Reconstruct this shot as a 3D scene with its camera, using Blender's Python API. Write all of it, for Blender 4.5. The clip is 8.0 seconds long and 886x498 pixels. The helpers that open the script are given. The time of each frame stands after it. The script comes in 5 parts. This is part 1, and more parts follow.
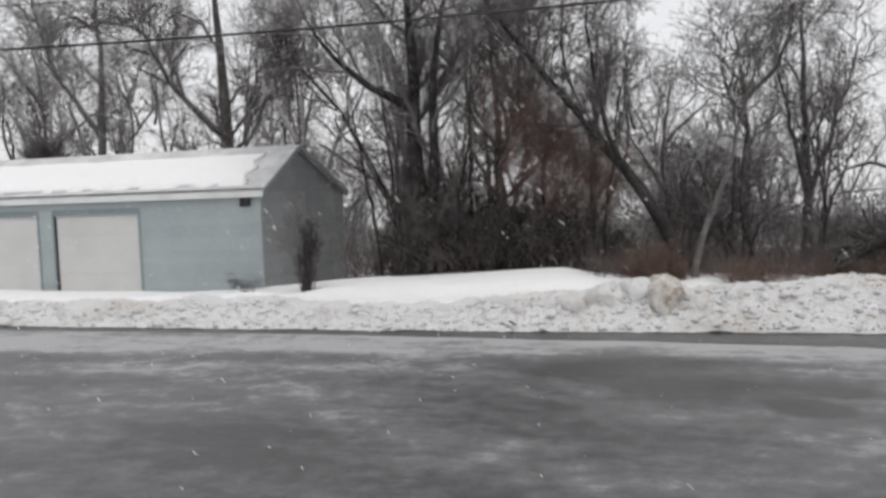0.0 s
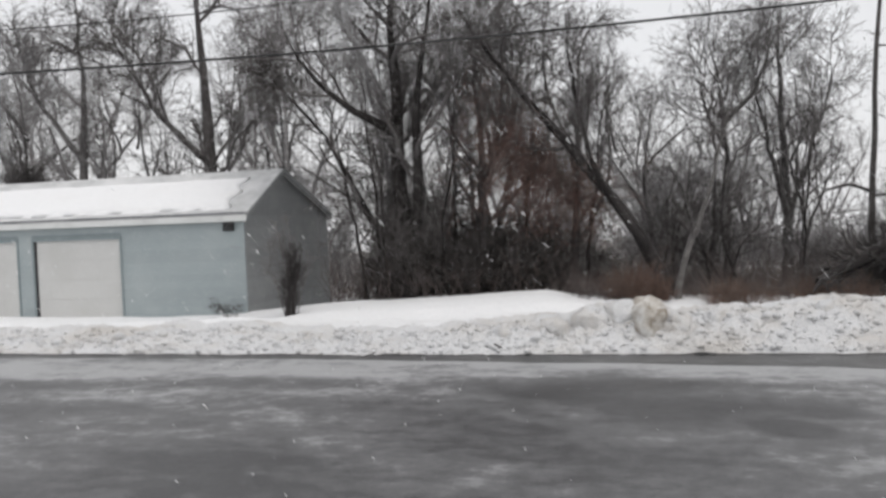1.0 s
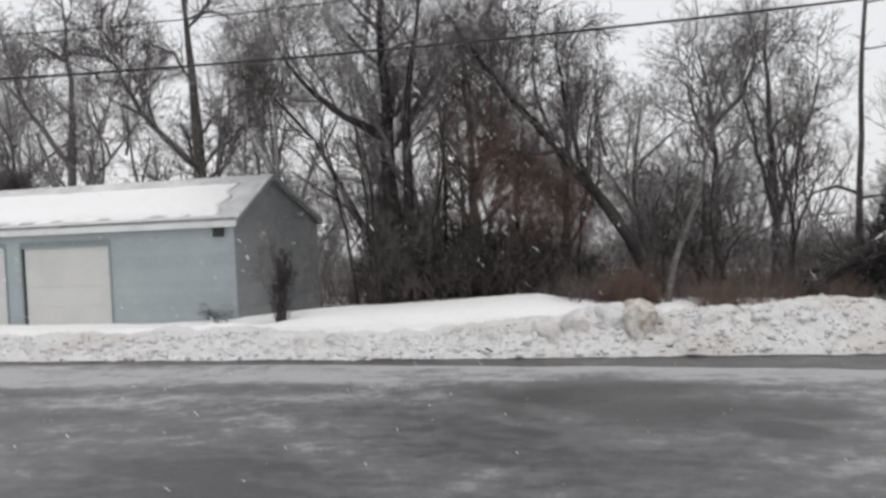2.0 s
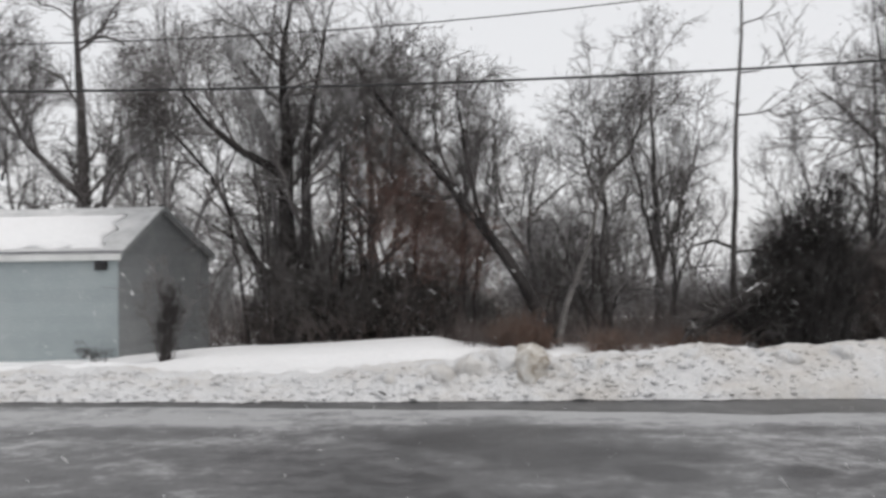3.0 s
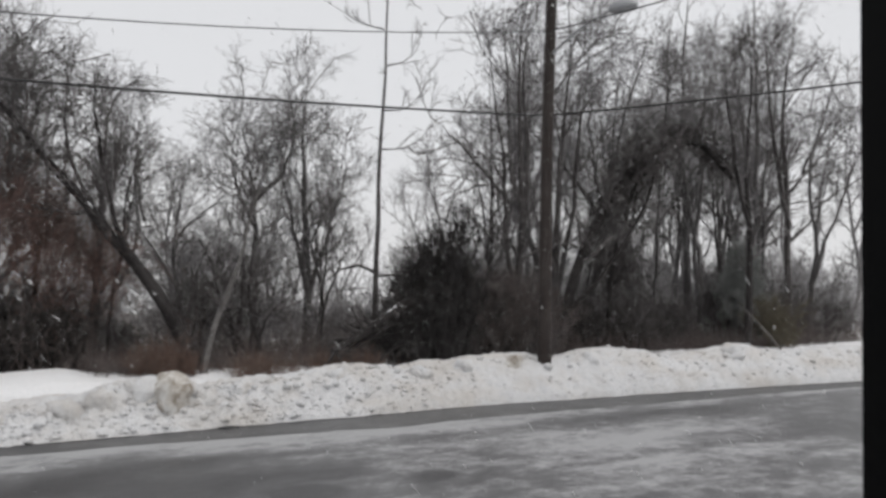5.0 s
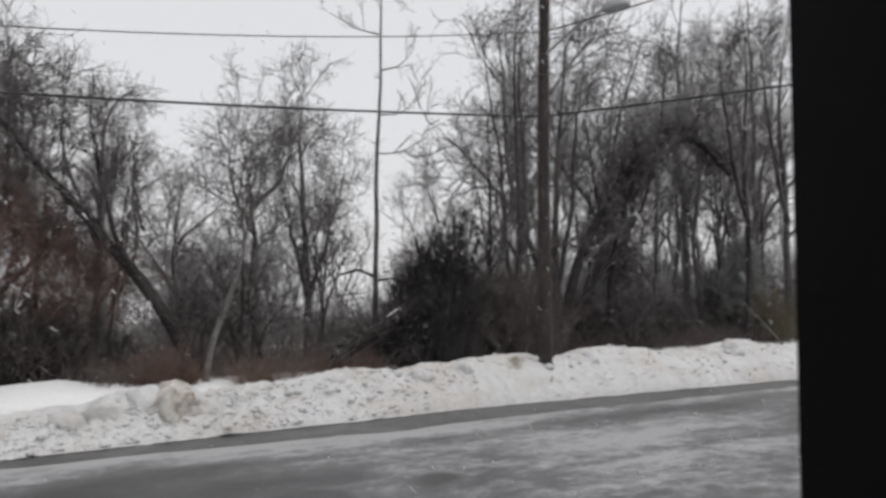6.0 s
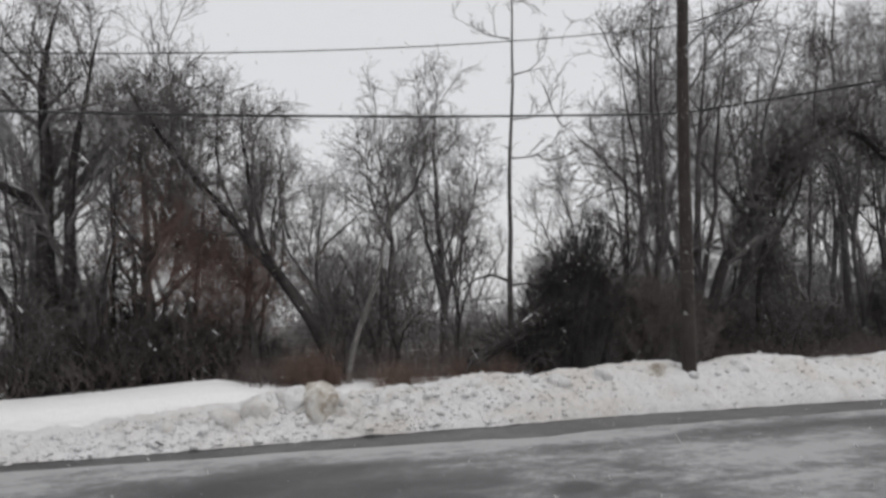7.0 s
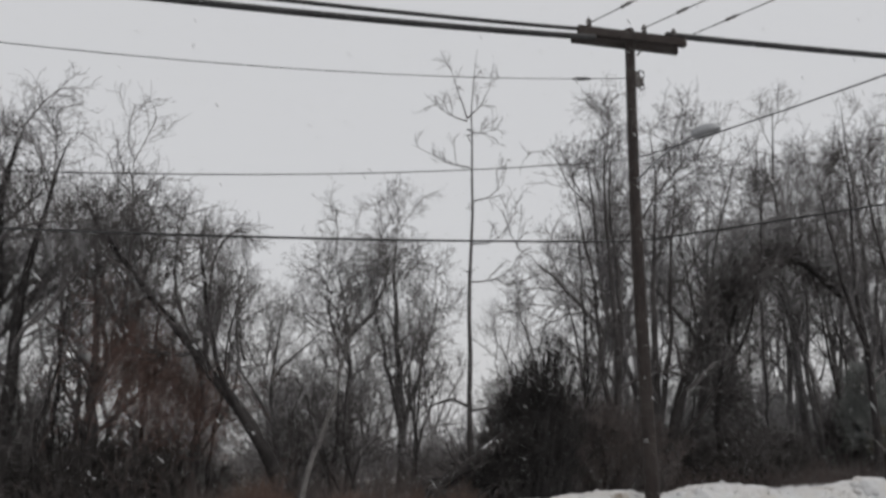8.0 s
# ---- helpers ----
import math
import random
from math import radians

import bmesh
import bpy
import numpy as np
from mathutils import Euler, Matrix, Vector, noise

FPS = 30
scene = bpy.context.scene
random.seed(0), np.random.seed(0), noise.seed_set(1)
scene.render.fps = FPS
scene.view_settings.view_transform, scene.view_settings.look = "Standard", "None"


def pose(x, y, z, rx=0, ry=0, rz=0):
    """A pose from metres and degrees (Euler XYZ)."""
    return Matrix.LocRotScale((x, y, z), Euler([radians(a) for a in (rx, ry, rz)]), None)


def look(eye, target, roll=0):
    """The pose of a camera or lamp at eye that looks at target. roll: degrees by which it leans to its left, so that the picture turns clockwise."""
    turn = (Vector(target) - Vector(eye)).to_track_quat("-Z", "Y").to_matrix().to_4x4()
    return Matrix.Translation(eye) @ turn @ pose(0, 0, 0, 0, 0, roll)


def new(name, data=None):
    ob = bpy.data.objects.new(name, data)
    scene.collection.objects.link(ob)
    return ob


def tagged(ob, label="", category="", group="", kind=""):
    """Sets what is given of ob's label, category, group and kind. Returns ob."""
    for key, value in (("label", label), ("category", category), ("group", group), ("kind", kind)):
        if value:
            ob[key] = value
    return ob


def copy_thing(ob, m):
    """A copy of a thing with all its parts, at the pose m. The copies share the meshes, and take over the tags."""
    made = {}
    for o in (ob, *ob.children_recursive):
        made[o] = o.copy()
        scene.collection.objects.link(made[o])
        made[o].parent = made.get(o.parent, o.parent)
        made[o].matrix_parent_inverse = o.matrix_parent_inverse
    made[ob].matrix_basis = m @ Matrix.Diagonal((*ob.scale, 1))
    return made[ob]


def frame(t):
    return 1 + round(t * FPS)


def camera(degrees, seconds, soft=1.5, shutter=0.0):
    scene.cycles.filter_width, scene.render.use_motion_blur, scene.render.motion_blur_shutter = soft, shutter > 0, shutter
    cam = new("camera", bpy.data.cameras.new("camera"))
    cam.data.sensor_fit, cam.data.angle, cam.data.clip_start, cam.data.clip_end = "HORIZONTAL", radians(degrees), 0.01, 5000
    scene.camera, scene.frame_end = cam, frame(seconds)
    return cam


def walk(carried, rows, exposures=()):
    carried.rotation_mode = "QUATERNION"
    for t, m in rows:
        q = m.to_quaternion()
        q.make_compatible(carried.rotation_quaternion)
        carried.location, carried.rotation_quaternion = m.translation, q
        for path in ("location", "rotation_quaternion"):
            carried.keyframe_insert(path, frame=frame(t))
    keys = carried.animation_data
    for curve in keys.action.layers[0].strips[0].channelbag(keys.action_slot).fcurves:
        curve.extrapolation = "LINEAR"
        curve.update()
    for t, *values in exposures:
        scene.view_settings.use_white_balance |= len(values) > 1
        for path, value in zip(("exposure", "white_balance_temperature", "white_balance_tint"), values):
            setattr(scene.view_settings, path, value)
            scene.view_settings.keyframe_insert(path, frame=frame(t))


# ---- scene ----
cam = camera(61.9, 8.0, soft=3.0, shutter=0.3)
PATH = [
    (0.0, pose(0, 0, 2.50, 85.83, 0.56, 4.94)),
    (0.5, pose(0, 0, 2.50, 86.77, 0.96, 2.71)),
    (1.0, pose(0, 0, 2.50, 87.61, 0.84, 3.71)),
    (1.2, pose(0, 0, 2.50, 87.20, 0.91, 3.70)),
    (2.3, pose(0, 0, 2.50, 88.47, 1.23, 2.27)),
    (2.5, pose(0, 0, 2.50, 88.84, 0.97, 1.35)),
    (2.8, pose(0, 0, 2.50, 89.83, -0.13, -1.64)),
    (3.0, pose(0, 0, 2.50, 91.15, -0.62, -4.94)),
    (3.2, pose(0, 0, 2.50, 91.37, -0.73, -8.23)),
    (3.5, pose(0, 0, 2.50, 92.17, -1.04, -13.37)),
    (4.0, pose(0, 0, 2.50, 92.72, -1.11, -21.20)),
    (4.5, pose(0, 0, 2.50, 93.27, -0.80, -26.66)),
    (4.7, pose(0, 0, 2.50, 93.28, -0.86, -28.59)),
    (5.25, pose(0.015, -0.025, 2.50, 93.48, -0.20, -34.04)),
    (5.5, pose(0.03, -0.045, 2.50, 93.77, 0.35, -35.20)),
    (5.8, pose(0.038, -0.06, 2.50, 93.86, 0.73, -33.86)),
    (6.0, pose(0.025, -0.045, 2.50, 93.47, 0.57, -31.51)),
    (6.2, pose(0.012, -0.018, 2.50, 93.32, 0.87, -28.41)),
    (6.5, pose(0, 0, 2.50, 93.15, 0.83, -23.84)),
    (6.8, pose(0, 0, 2.50, 93.39, 0.71, -21.63)),
    (7.0, pose(0, 0, 2.50, 93.95, 0.66, -21.22)),
    (7.3, pose(0, 0, 2.50, 97.66, -0.00, -22.16)),
    (7.5, pose(0, 0, 2.50, 99.51, -0.01, -23.18)),
    (8.0, pose(0, 0, 2.50, 103.43, 0.39, -24.39)),
]
walk(cam, PATH, exposures=[(0.0, 0.27), (1.0, 0.26), (2.5, 0.3), (3.5, 0.16), (4.5, 0.1), (6.0, 0.12), (7.0, 0.06), (7.5, -0.05), (8.0, -0.19)])

# ---- world and light ----
SUN_EL, SUN_AZ = 64.0, 150.0
world = bpy.data.worlds.new("overcast_sky")
scene.world = world
world.use_nodes = True
wn, wl = world.node_tree.nodes, world.node_tree.links
wn.clear()
sky = wn.new("ShaderNodeTexSky")
sky.sky_type, sky.sun_disc = "NISHITA", False
sky.sun_elevation, sky.sun_rotation = radians(SUN_EL), radians(SUN_AZ)
sky.dust_density, sky.air_density, sky.ozone_density = 6.0, 1.0, 1.0
bg_clear, bg_cloud, add, wout = (wn.new(k) for k in ("ShaderNodeBackground", "ShaderNodeBackground", "ShaderNodeAddShader", "ShaderNodeOutputWorld"))
wl.new(sky.outputs[0], bg_clear.inputs[0])
bg_clear.inputs[1].default_value = 0.012
bg_cloud.inputs[0].default_value = (0.668, 0.668, 0.678, 1)
bg_cloud.inputs[1].default_value = 1.0
wl.new(bg_clear.outputs[0], add.inputs[0])
wl.new(bg_cloud.outputs[0], add.inputs[1])
wl.new(add.outputs[0], wout.inputs[0])
sun = new("sun", bpy.data.lights.new("sun", "SUN"))
sun.data.energy, sun.data.angle, sun.data.color = 0.7, radians(40), (1, 0.97, 0.93)
sun.matrix_world = look((0, 0, 0), (-math.sin(radians(SUN_AZ)) * math.cos(radians(SUN_EL)), -math.cos(radians(SUN_AZ)) * math.cos(radians(SUN_EL)), -math.sin(radians(SUN_EL))))


# ---- materials ----
def material(name, build):
    m = bpy.data.materials.new(name)
    m.use_nodes = True
    nt = m.node_tree
    build(nt, nt.nodes["Principled BSDF"], lambda k: nt.nodes.new("ShaderNode" + k), nt.links.new)
    return m


def tex_noise(nt, N, L, scale, detail=4, stretch=(1, 1, 1), turn=0, where="Object", rough=0.55, bend=0.0):
    co, mp, nz = N("TexCoord"), N("Mapping"), N("TexNoise")
    mp.inputs["Scale"].default_value = stretch
    mp.inputs["Rotation"].default_value = (0, 0, turn)
    nz.inputs["Distortion"].default_value = bend
    nz.inputs["Scale"].default_value, nz.inputs["Detail"].default_value, nz.inputs["Roughness"].default_value = scale, detail, rough
    L(co.outputs[where], mp.inputs[0])
    L(mp.outputs[0], nz.inputs["Vector"])
    return nz.outputs["Fac"]


def ramp(N, L, fac, *stops):
    r = N("ValToRGB")
    e = r.color_ramp.elements
    while len(e) < len(stops):
        e.new(0.5)
    for el, (p, c) in zip(e, stops):
        el.position, el.color = p, (*c, 1)
    L(fac, r.inputs[0])
    return r.outputs[0]


def blend(N, L, fac, a, b, mode="MIX"):
    m = N("MixRGB")
    m.blend_type = mode
    for sock, v in zip(m.inputs, (fac, a, b)):
        if isinstance(v, (int, float)):
            sock.default_value = v
        elif isinstance(v, tuple):
            sock.default_value = (*v, 1)
        else:
            L(v, sock)
    return m.outputs[0]


def bump(N, L, b, height, strength, dist):
    n = N("Bump")
    n.inputs["Strength"].default_value, n.inputs["Distance"].default_value = strength, dist
    L(height, n.inputs["Height"])
    L(n.outputs[0], b.inputs["Normal"])


def two_scale(c0, c1, c2, fine, coarse, rough=0.8, metal=0.0, relief=0.3, dist=0.01, stretch=(1, 1, 1), spread=0.0):
    """Two tones by a fine noise, a third by a coarse one; spread: brightness from piece to piece."""
    def build(nt, b, N, L):
        f = tex_noise(nt, N, L, fine, 6, stretch)
        g = tex_noise(nt, N, L, coarse, 3)
        col = ramp(N, L, f, (0.3, c0), (0.7, c1))
        col = blend(N, L, ramp(N, L, g, (0.45, (0, 0, 0)), (0.7, (0.8, 0.8, 0.8))), col, c2)
        if spread:
            o, r = N("ObjectInfo"), N("MapRange")
            r.inputs["To Min"].default_value, r.inputs["To Max"].default_value = 1 - spread, 1 + spread
            L(o.outputs["Random"], r.inputs["Value"])
            col = blend(N, L, 1.0, col, r.outputs[0], "MULTIPLY")
        L(col, b.inputs["Base Color"])
        b.inputs["Roughness"].default_value, b.inputs["Metallic"].default_value = rough, metal
        bump(N, L, b, f, relief, dist)
    return build


def snow_build(dirt, grime=(0.42, 0.36, 0.29), low=0.5, tone=1.0, relief=0.02):
    def build(nt, b, N, L):
        f = tex_noise(nt, N, L, 22, 6)
        g = tex_noise(nt, N, L, 0.9, 6, (0.7, 1.2, 1.4), rough=0.65)
        h = tex_noise(nt, N, L, 15.0, 6)
        col = ramp(N, L, f, (0.3, (0.76 * tone, 0.77 * tone, 0.785 * tone)), (0.7, (0.90 * tone, 0.90 * tone, 0.905 * tone)))
        patch = ramp(N, L, g, (low, (0, 0, 0)), (low + 0.2, (dirt, dirt, dirt)))
        speck = ramp(N, L, h, (0.62, (0, 0, 0)), (0.84, (dirt * 0.5,) * 3))
        col = blend(N, L, patch, col, (0.53, 0.485, 0.43))
        col = blend(N, L, speck, col, grime)
        L(col, b.inputs["Base Color"])
        b.inputs["Roughness"].default_value = 0.75
        b.inputs["Subsurface Weight"].default_value = 0.0
        h2 = tex_noise(nt, N, L, 9, 5)
        bump(N, L, b, blend(N, L, 0.5, f, h2), 0.8, relief)
    return build


def road_build(nt, b, N, L):
    fine = tex_noise(nt, N, L, 60, 5)
    patch = tex_noise(nt, N, L, 0.75, 7, (0.5, 1.0, 1), 0.12, rough=0.6, bend=0.15)
    wide = tex_noise(nt, N, L, 0.3, 4, (0.55, 1.1, 1), -0.15)
    track = tex_noise(nt, N, L, 1.5, 5, (0.05, 1.0, 1))
    small = tex_noise(nt, N, L, 3.4, 10, (0.7, 1.0, 1), 0.1, rough=0.8, bend=0.2)
    asphalt = ramp(N, L, fine, (0.3, (0.05, 0.05, 0.052)), (0.75, (0.105, 0.105, 0.108)))
    m = blend(N, L, 0.42, patch, wide)
    m = blend(N, L, 0.15, m, track)
    m = blend(N, L, 0.40, m, small)
    co, sep, mr = N("TexCoord"), N("SeparateXYZ"), N("MapRange")
    L(co.outputs["Object"], sep.inputs[0])
    L(sep.outputs["Y"], mr.inputs["Value"])
    mr.inputs["From Min"].default_value, mr.inputs["From Max"].default_value = 0.0, 14.0
    wear = ramp(N, L, mr.outputs[0], (0.0, (0.33, 0.33, 0.33)), (0.36, (0.35, 0.35, 0.35)), (0.50, (0.45, 0.45, 0.45)), (0.62, (0.45, 0.45, 0.45)), (0.72, (0.51, 0.51, 0.51)), (0.785, (0.45, 0.45, 0.45)), (0.825, (0.68, 0.68, 0.68)), (0.89, (0.74, 0.74, 0.74)))
    m = blend(N, L, 0.28, m, wear)
    # bare wet spots that the slush has melted off, and one stretch where it lies thicker
    for x, y, rx_, ry_, deep in ((3.45, 8.6, 0.55, 0.45, 0.13), (0.0, 8.6, 1.6, 1.3, 0.06), (0.7, 10.4, 1.3, 0.5, 0.05), (-2.6, 7.2, 1.8, 0.9, 0.05), (4.2, 9.3, 0.5, 0.4, 0.05), (2.6, 9.9, 2.6, 1.5, 0.07), (5.2, 8.6, 0.5, 0.35, 0.09), (9.5, 8.3, 5.0, 3.4, -0.05)):
        place, mp, ball = N("TexCoord"), N("Mapping"), N("TexGradient")
        ball.gradient_type = "SPHERICAL"
        mp.inputs["Location"].default_value = (-x / rx_, -y / ry_, 0)
        mp.inputs["Scale"].default_value = (1 / rx_, 1 / ry_, 0)
        L(place.outputs["Object"], mp.inputs[0])
        L(mp.outputs[0], ball.inputs[0])
        edge = ramp(N, L, ball.outputs["Fac"], (0.0, (0, 0, 0)), (0.7, (abs(deep),) * 3))
        m = blend(N, L, 1.0, m, edge, "SUBTRACT" if deep > 0 else "ADD")
    slush = ramp(N, L, m, (0.435, (0, 0, 0)), (0.50, (0.25, 0.25, 0.25)), (0.56, (0.95, 0.95, 0.95)))
    col = blend(N, L, slush, asphalt, (0.38, 0.385, 0.392))
    L(col, b.inputs["Base Color"])
    L(ramp(N, L, m, (0.4, (0.38, 0.38, 0.38)), (0.62, (0.75, 0.75, 0.75))), b.inputs["Roughness"])
    b.inputs["Specular IOR Level"].default_value = 0.35
    bump(N, L, b, fine, 0.25, 0.006)


M_ROAD = material("wet_slushy_asphalt", road_build)
M_SEAM = material("near_black_asphalt", two_scale((0.018, 0.018, 0.019), (0.035, 0.035, 0.036), (0.05, 0.05, 0.05), 40, 2.0, 0.4, relief=0.3, dist=0.005))
M_WET = material("bare_wet_asphalt", two_scale((0.06, 0.06, 0.062), (0.10, 0.10, 0.102), (0.13, 0.13, 0.13), 60, 1.6, 0.45, relief=0.3, dist=0.005))
M_BANK = material("ploughed_snow", snow_build(0.5, (0.42, 0.39, 0.35), 0.44, 0.83, 0.12))
M_SNOW = material("clean_snow", snow_build(0.06, tone=0.97))


def ball_build(nt, b, N, L):
    f = tex_noise(nt, N, L, 9, 6)
    g = tex_noise(nt, N, L, 2.2, 4)
    m = blend(N, L, 0.35, g, f)
    L(ramp(N, L, m, (0.40, (0.64, 0.63, 0.61)), (0.51, (0.47, 0.44, 0.40)), (0.62, (0.26, 0.225, 0.185))), b.inputs["Base Color"])
    b.inputs["Roughness"].default_value = 0.85
    bump(N, L, b, f, 0.8, 0.05)


M_BALL = material("sandy_snow", ball_build)
M_LITTER = material("snowy_leaf_litter", two_scale((0.09, 0.075, 0.062), (0.2, 0.17, 0.15), (0.62, 0.62, 0.63), 9, 0.9, 0.9))
# M_BARK and M_TWIG are lightened too, a little haze mixed into their colour
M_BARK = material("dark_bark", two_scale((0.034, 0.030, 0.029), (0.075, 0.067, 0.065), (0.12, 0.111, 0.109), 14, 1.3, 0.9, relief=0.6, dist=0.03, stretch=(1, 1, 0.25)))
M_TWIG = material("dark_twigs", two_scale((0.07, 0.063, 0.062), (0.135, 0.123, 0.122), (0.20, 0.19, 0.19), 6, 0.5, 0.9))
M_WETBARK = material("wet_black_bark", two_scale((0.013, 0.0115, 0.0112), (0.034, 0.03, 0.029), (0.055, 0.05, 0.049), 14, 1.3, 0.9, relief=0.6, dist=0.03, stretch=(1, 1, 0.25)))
# snowfall haze painted into bark and twigs: paler from M_MID to M_HAZE to M_FAR
M_MID = material("haze_grey_bark", two_scale((0.055, 0.051, 0.05), (0.112, 0.105, 0.104), (0.17, 0.164, 0.164), 10, 1.0, 0.9, relief=0.5, dist=0.02, stretch=(1, 1, 0.3)))
M_HAZE = material("haze_grey_twigs", two_scale((0.125, 0.117, 0.117), (0.21, 0.20, 0.20), (0.29, 0.283, 0.285), 6, 0.5, 0.9))
M_FAR = material("haze_pale_far_bark", two_scale((0.19, 0.182, 0.183), (0.30, 0.29, 0.292), (0.40, 0.395, 0.40), 5, 0.4, 0.9))
M_BIRCH = material("pale_bark", two_scale((0.105, 0.098, 0.093), (0.195, 0.185, 0.177), (0.07, 0.066, 0.063), 10, 2.0, 0.8, relief=0.3, stretch=(0.4, 0.4, 1)))
M_VINE = material("rusty_dead_vine", two_scale((0.105, 0.064, 0.054), (0.195, 0.118, 0.10), (0.19, 0.147, 0.133), 8, 0.9, 0.95))
M_RUST = material("rusty_dry_grass", two_scale((0.10, 0.064, 0.05), (0.195, 0.125, 0.097), (0.16, 0.124, 0.105), 8, 0.9, 0.95))
M_BRUSH = material("brown_brush", two_scale((0.06, 0.047, 0.043), (0.13, 0.103, 0.096), (0.18, 0.156, 0.15), 8, 0.7, 0.95))
M_YELLOW = material("yellow_grey_twigs", two_scale((0.085, 0.073, 0.048), (0.16, 0.136, 0.092), (0.17, 0.152, 0.12), 8, 0.9, 0.9))
M_NEEDLE = material("dark_bristly_twigs", two_scale((0.018, 0.0165, 0.0165), (0.04, 0.037, 0.0365), (0.062, 0.058, 0.057), 9, 0.9, 0.85))
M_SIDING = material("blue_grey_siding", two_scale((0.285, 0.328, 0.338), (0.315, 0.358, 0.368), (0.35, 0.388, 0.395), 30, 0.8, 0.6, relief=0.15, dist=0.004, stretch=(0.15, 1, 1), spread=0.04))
M_GABLE = material("grey_gable_siding", two_scale((0.25, 0.262, 0.265), (0.29, 0.30, 0.302), (0.33, 0.34, 0.34), 26, 0.9, 0.7, relief=0.15, dist=0.004, stretch=(1, 0.15, 1), spread=0.06))
M_SHEATH = material("grey_sheathing", two_scale((0.2, 0.24, 0.25), (0.26, 0.3, 0.31), (0.2, 0.24, 0.25), 12, 1, 0.8))
M_WHITE = material("white_painted_metal", two_scale((0.51, 0.51, 0.50), (0.56, 0.56, 0.548), (0.48, 0.48, 0.465), 14, 0.9, 0.5, relief=0.1, dist=0.003))
M_TRIM = material("white_trim", two_scale((0.62, 0.63, 0.62), (0.72, 0.73, 0.72), (0.52, 0.53, 0.52), 18, 1.2, 0.6, relief=0.15, dist=0.003))
M_SHINGLE = material("snow_dusted_shingles", two_scale((0.42, 0.43, 0.435), (0.56, 0.565, 0.57), (0.70, 0.70, 0.705), 7, 0.9, 0.9, relief=0.5, dist=0.01, stretch=(0.6, 1, 1)))
M_EAVE = material("shaded_grey_roof_edge", two_scale((0.12, 0.125, 0.13), (0.2, 0.205, 0.21), (0.3, 0.3, 0.31), 20, 1.2, 0.7))
M_FARGREEN = material("grey_green_evergreen", two_scale((0.19, 0.20, 0.193), (0.29, 0.302, 0.29), (0.35, 0.355, 0.35), 9, 0.9, 0.85))
M_DARK = material("near_black_matt", two_scale((0.02, 0.02, 0.022), (0.04, 0.04, 0.042), (0.03, 0.03, 0.03), 10, 2, 0.8))
M_POLE = material("weathered_brown_pole_wood", two_scale((0.018, 0.014, 0.013), (0.042, 0.031, 0.027), (0.055, 0.046, 0.042), 16, 1.2, 0.9, relief=0.5, dist=0.01, stretch=(1, 1, 0.12)))
M_CABLE = material("black_cable", two_scale((0.02, 0.02, 0.021), (0.045, 0.045, 0.047), (0.06, 0.06, 0.06), 20, 2, 0.7))
M_STEEL = material("galvanised_steel", two_scale((0.30, 0.31, 0.32), (0.40, 0.41, 0.42), (0.25, 0.25, 0.26), 24, 3, 0.5, 0.4, 0.1, 0.003))
M_LAMPGLASS = material("frosted_lamp_glass", two_scale((0.45, 0.46, 0.47), (0.55, 0.56, 0.57), (0.4, 0.4, 0.4), 12, 3, 0.3, relief=0.05))
M_PORCELAIN = material("brown_porcelain", two_scale((0.06, 0.05, 0.047), (0.09, 0.08, 0.075), (0.12, 0.11, 0.1), 20, 3, 0.3, relief=0.05))
M_PLASTIC = material("black_moulded_plastic", two_scale((0.004, 0.004, 0.0045), (0.007, 0.007, 0.0075), (0.01, 0.01, 0.01), 120, 2.5, 0.7, relief=0.15, dist=0.001))


for m, gloss in ((M_PLASTIC, 0.15), (M_WETBARK, 0.35), (M_NEEDLE, 0.3)):
    m.node_tree.nodes["Principled BSDF"].inputs["Specular IOR Level"].default_value = gloss


# ---- mesh helpers ----
def part(name, data, mat, parent=None, label=""):
    """One mesh object from a bmesh or a mesh, under a thing or a part."""
    if isinstance(data, bmesh.types.BMesh):
        me = bpy.data.meshes.new(name)
        data.to_mesh(me)
        data.free()
        data = me
    if mat is not None and not data.materials:
        data.materials.append(mat)
    ob = new(name, data)
    ob.parent = parent
    return tagged(ob, label)


def thing(name, m, label, category, group="", kind=""):
    ob = new(name)
    ob.empty_display_size = 0.2
    ob.matrix_world = m
    return tagged(ob, label, category, group, kind)


def quads(name, verts, faces, smooth=True):
    me = bpy.data.meshes.new(name)
    verts, faces = np.asarray(verts, np.float32), np.asarray(faces, np.int32)
    k = faces.shape[1]
    me.vertices.add(len(verts))
    me.vertices.foreach_set("co", verts.ravel())
    me.loops.add(faces.size)
    me.loops.foreach_set("vertex_index", faces.ravel())
    me.polygons.add(len(faces))
    me.polygons.foreach_set("loop_start", np.arange(0, faces.size, k, dtype=np.int32))
    me.polygons.foreach_set("use_smooth", np.full(len(faces), smooth))
    me.update(calc_edges=True)
    me.validate()
    return me


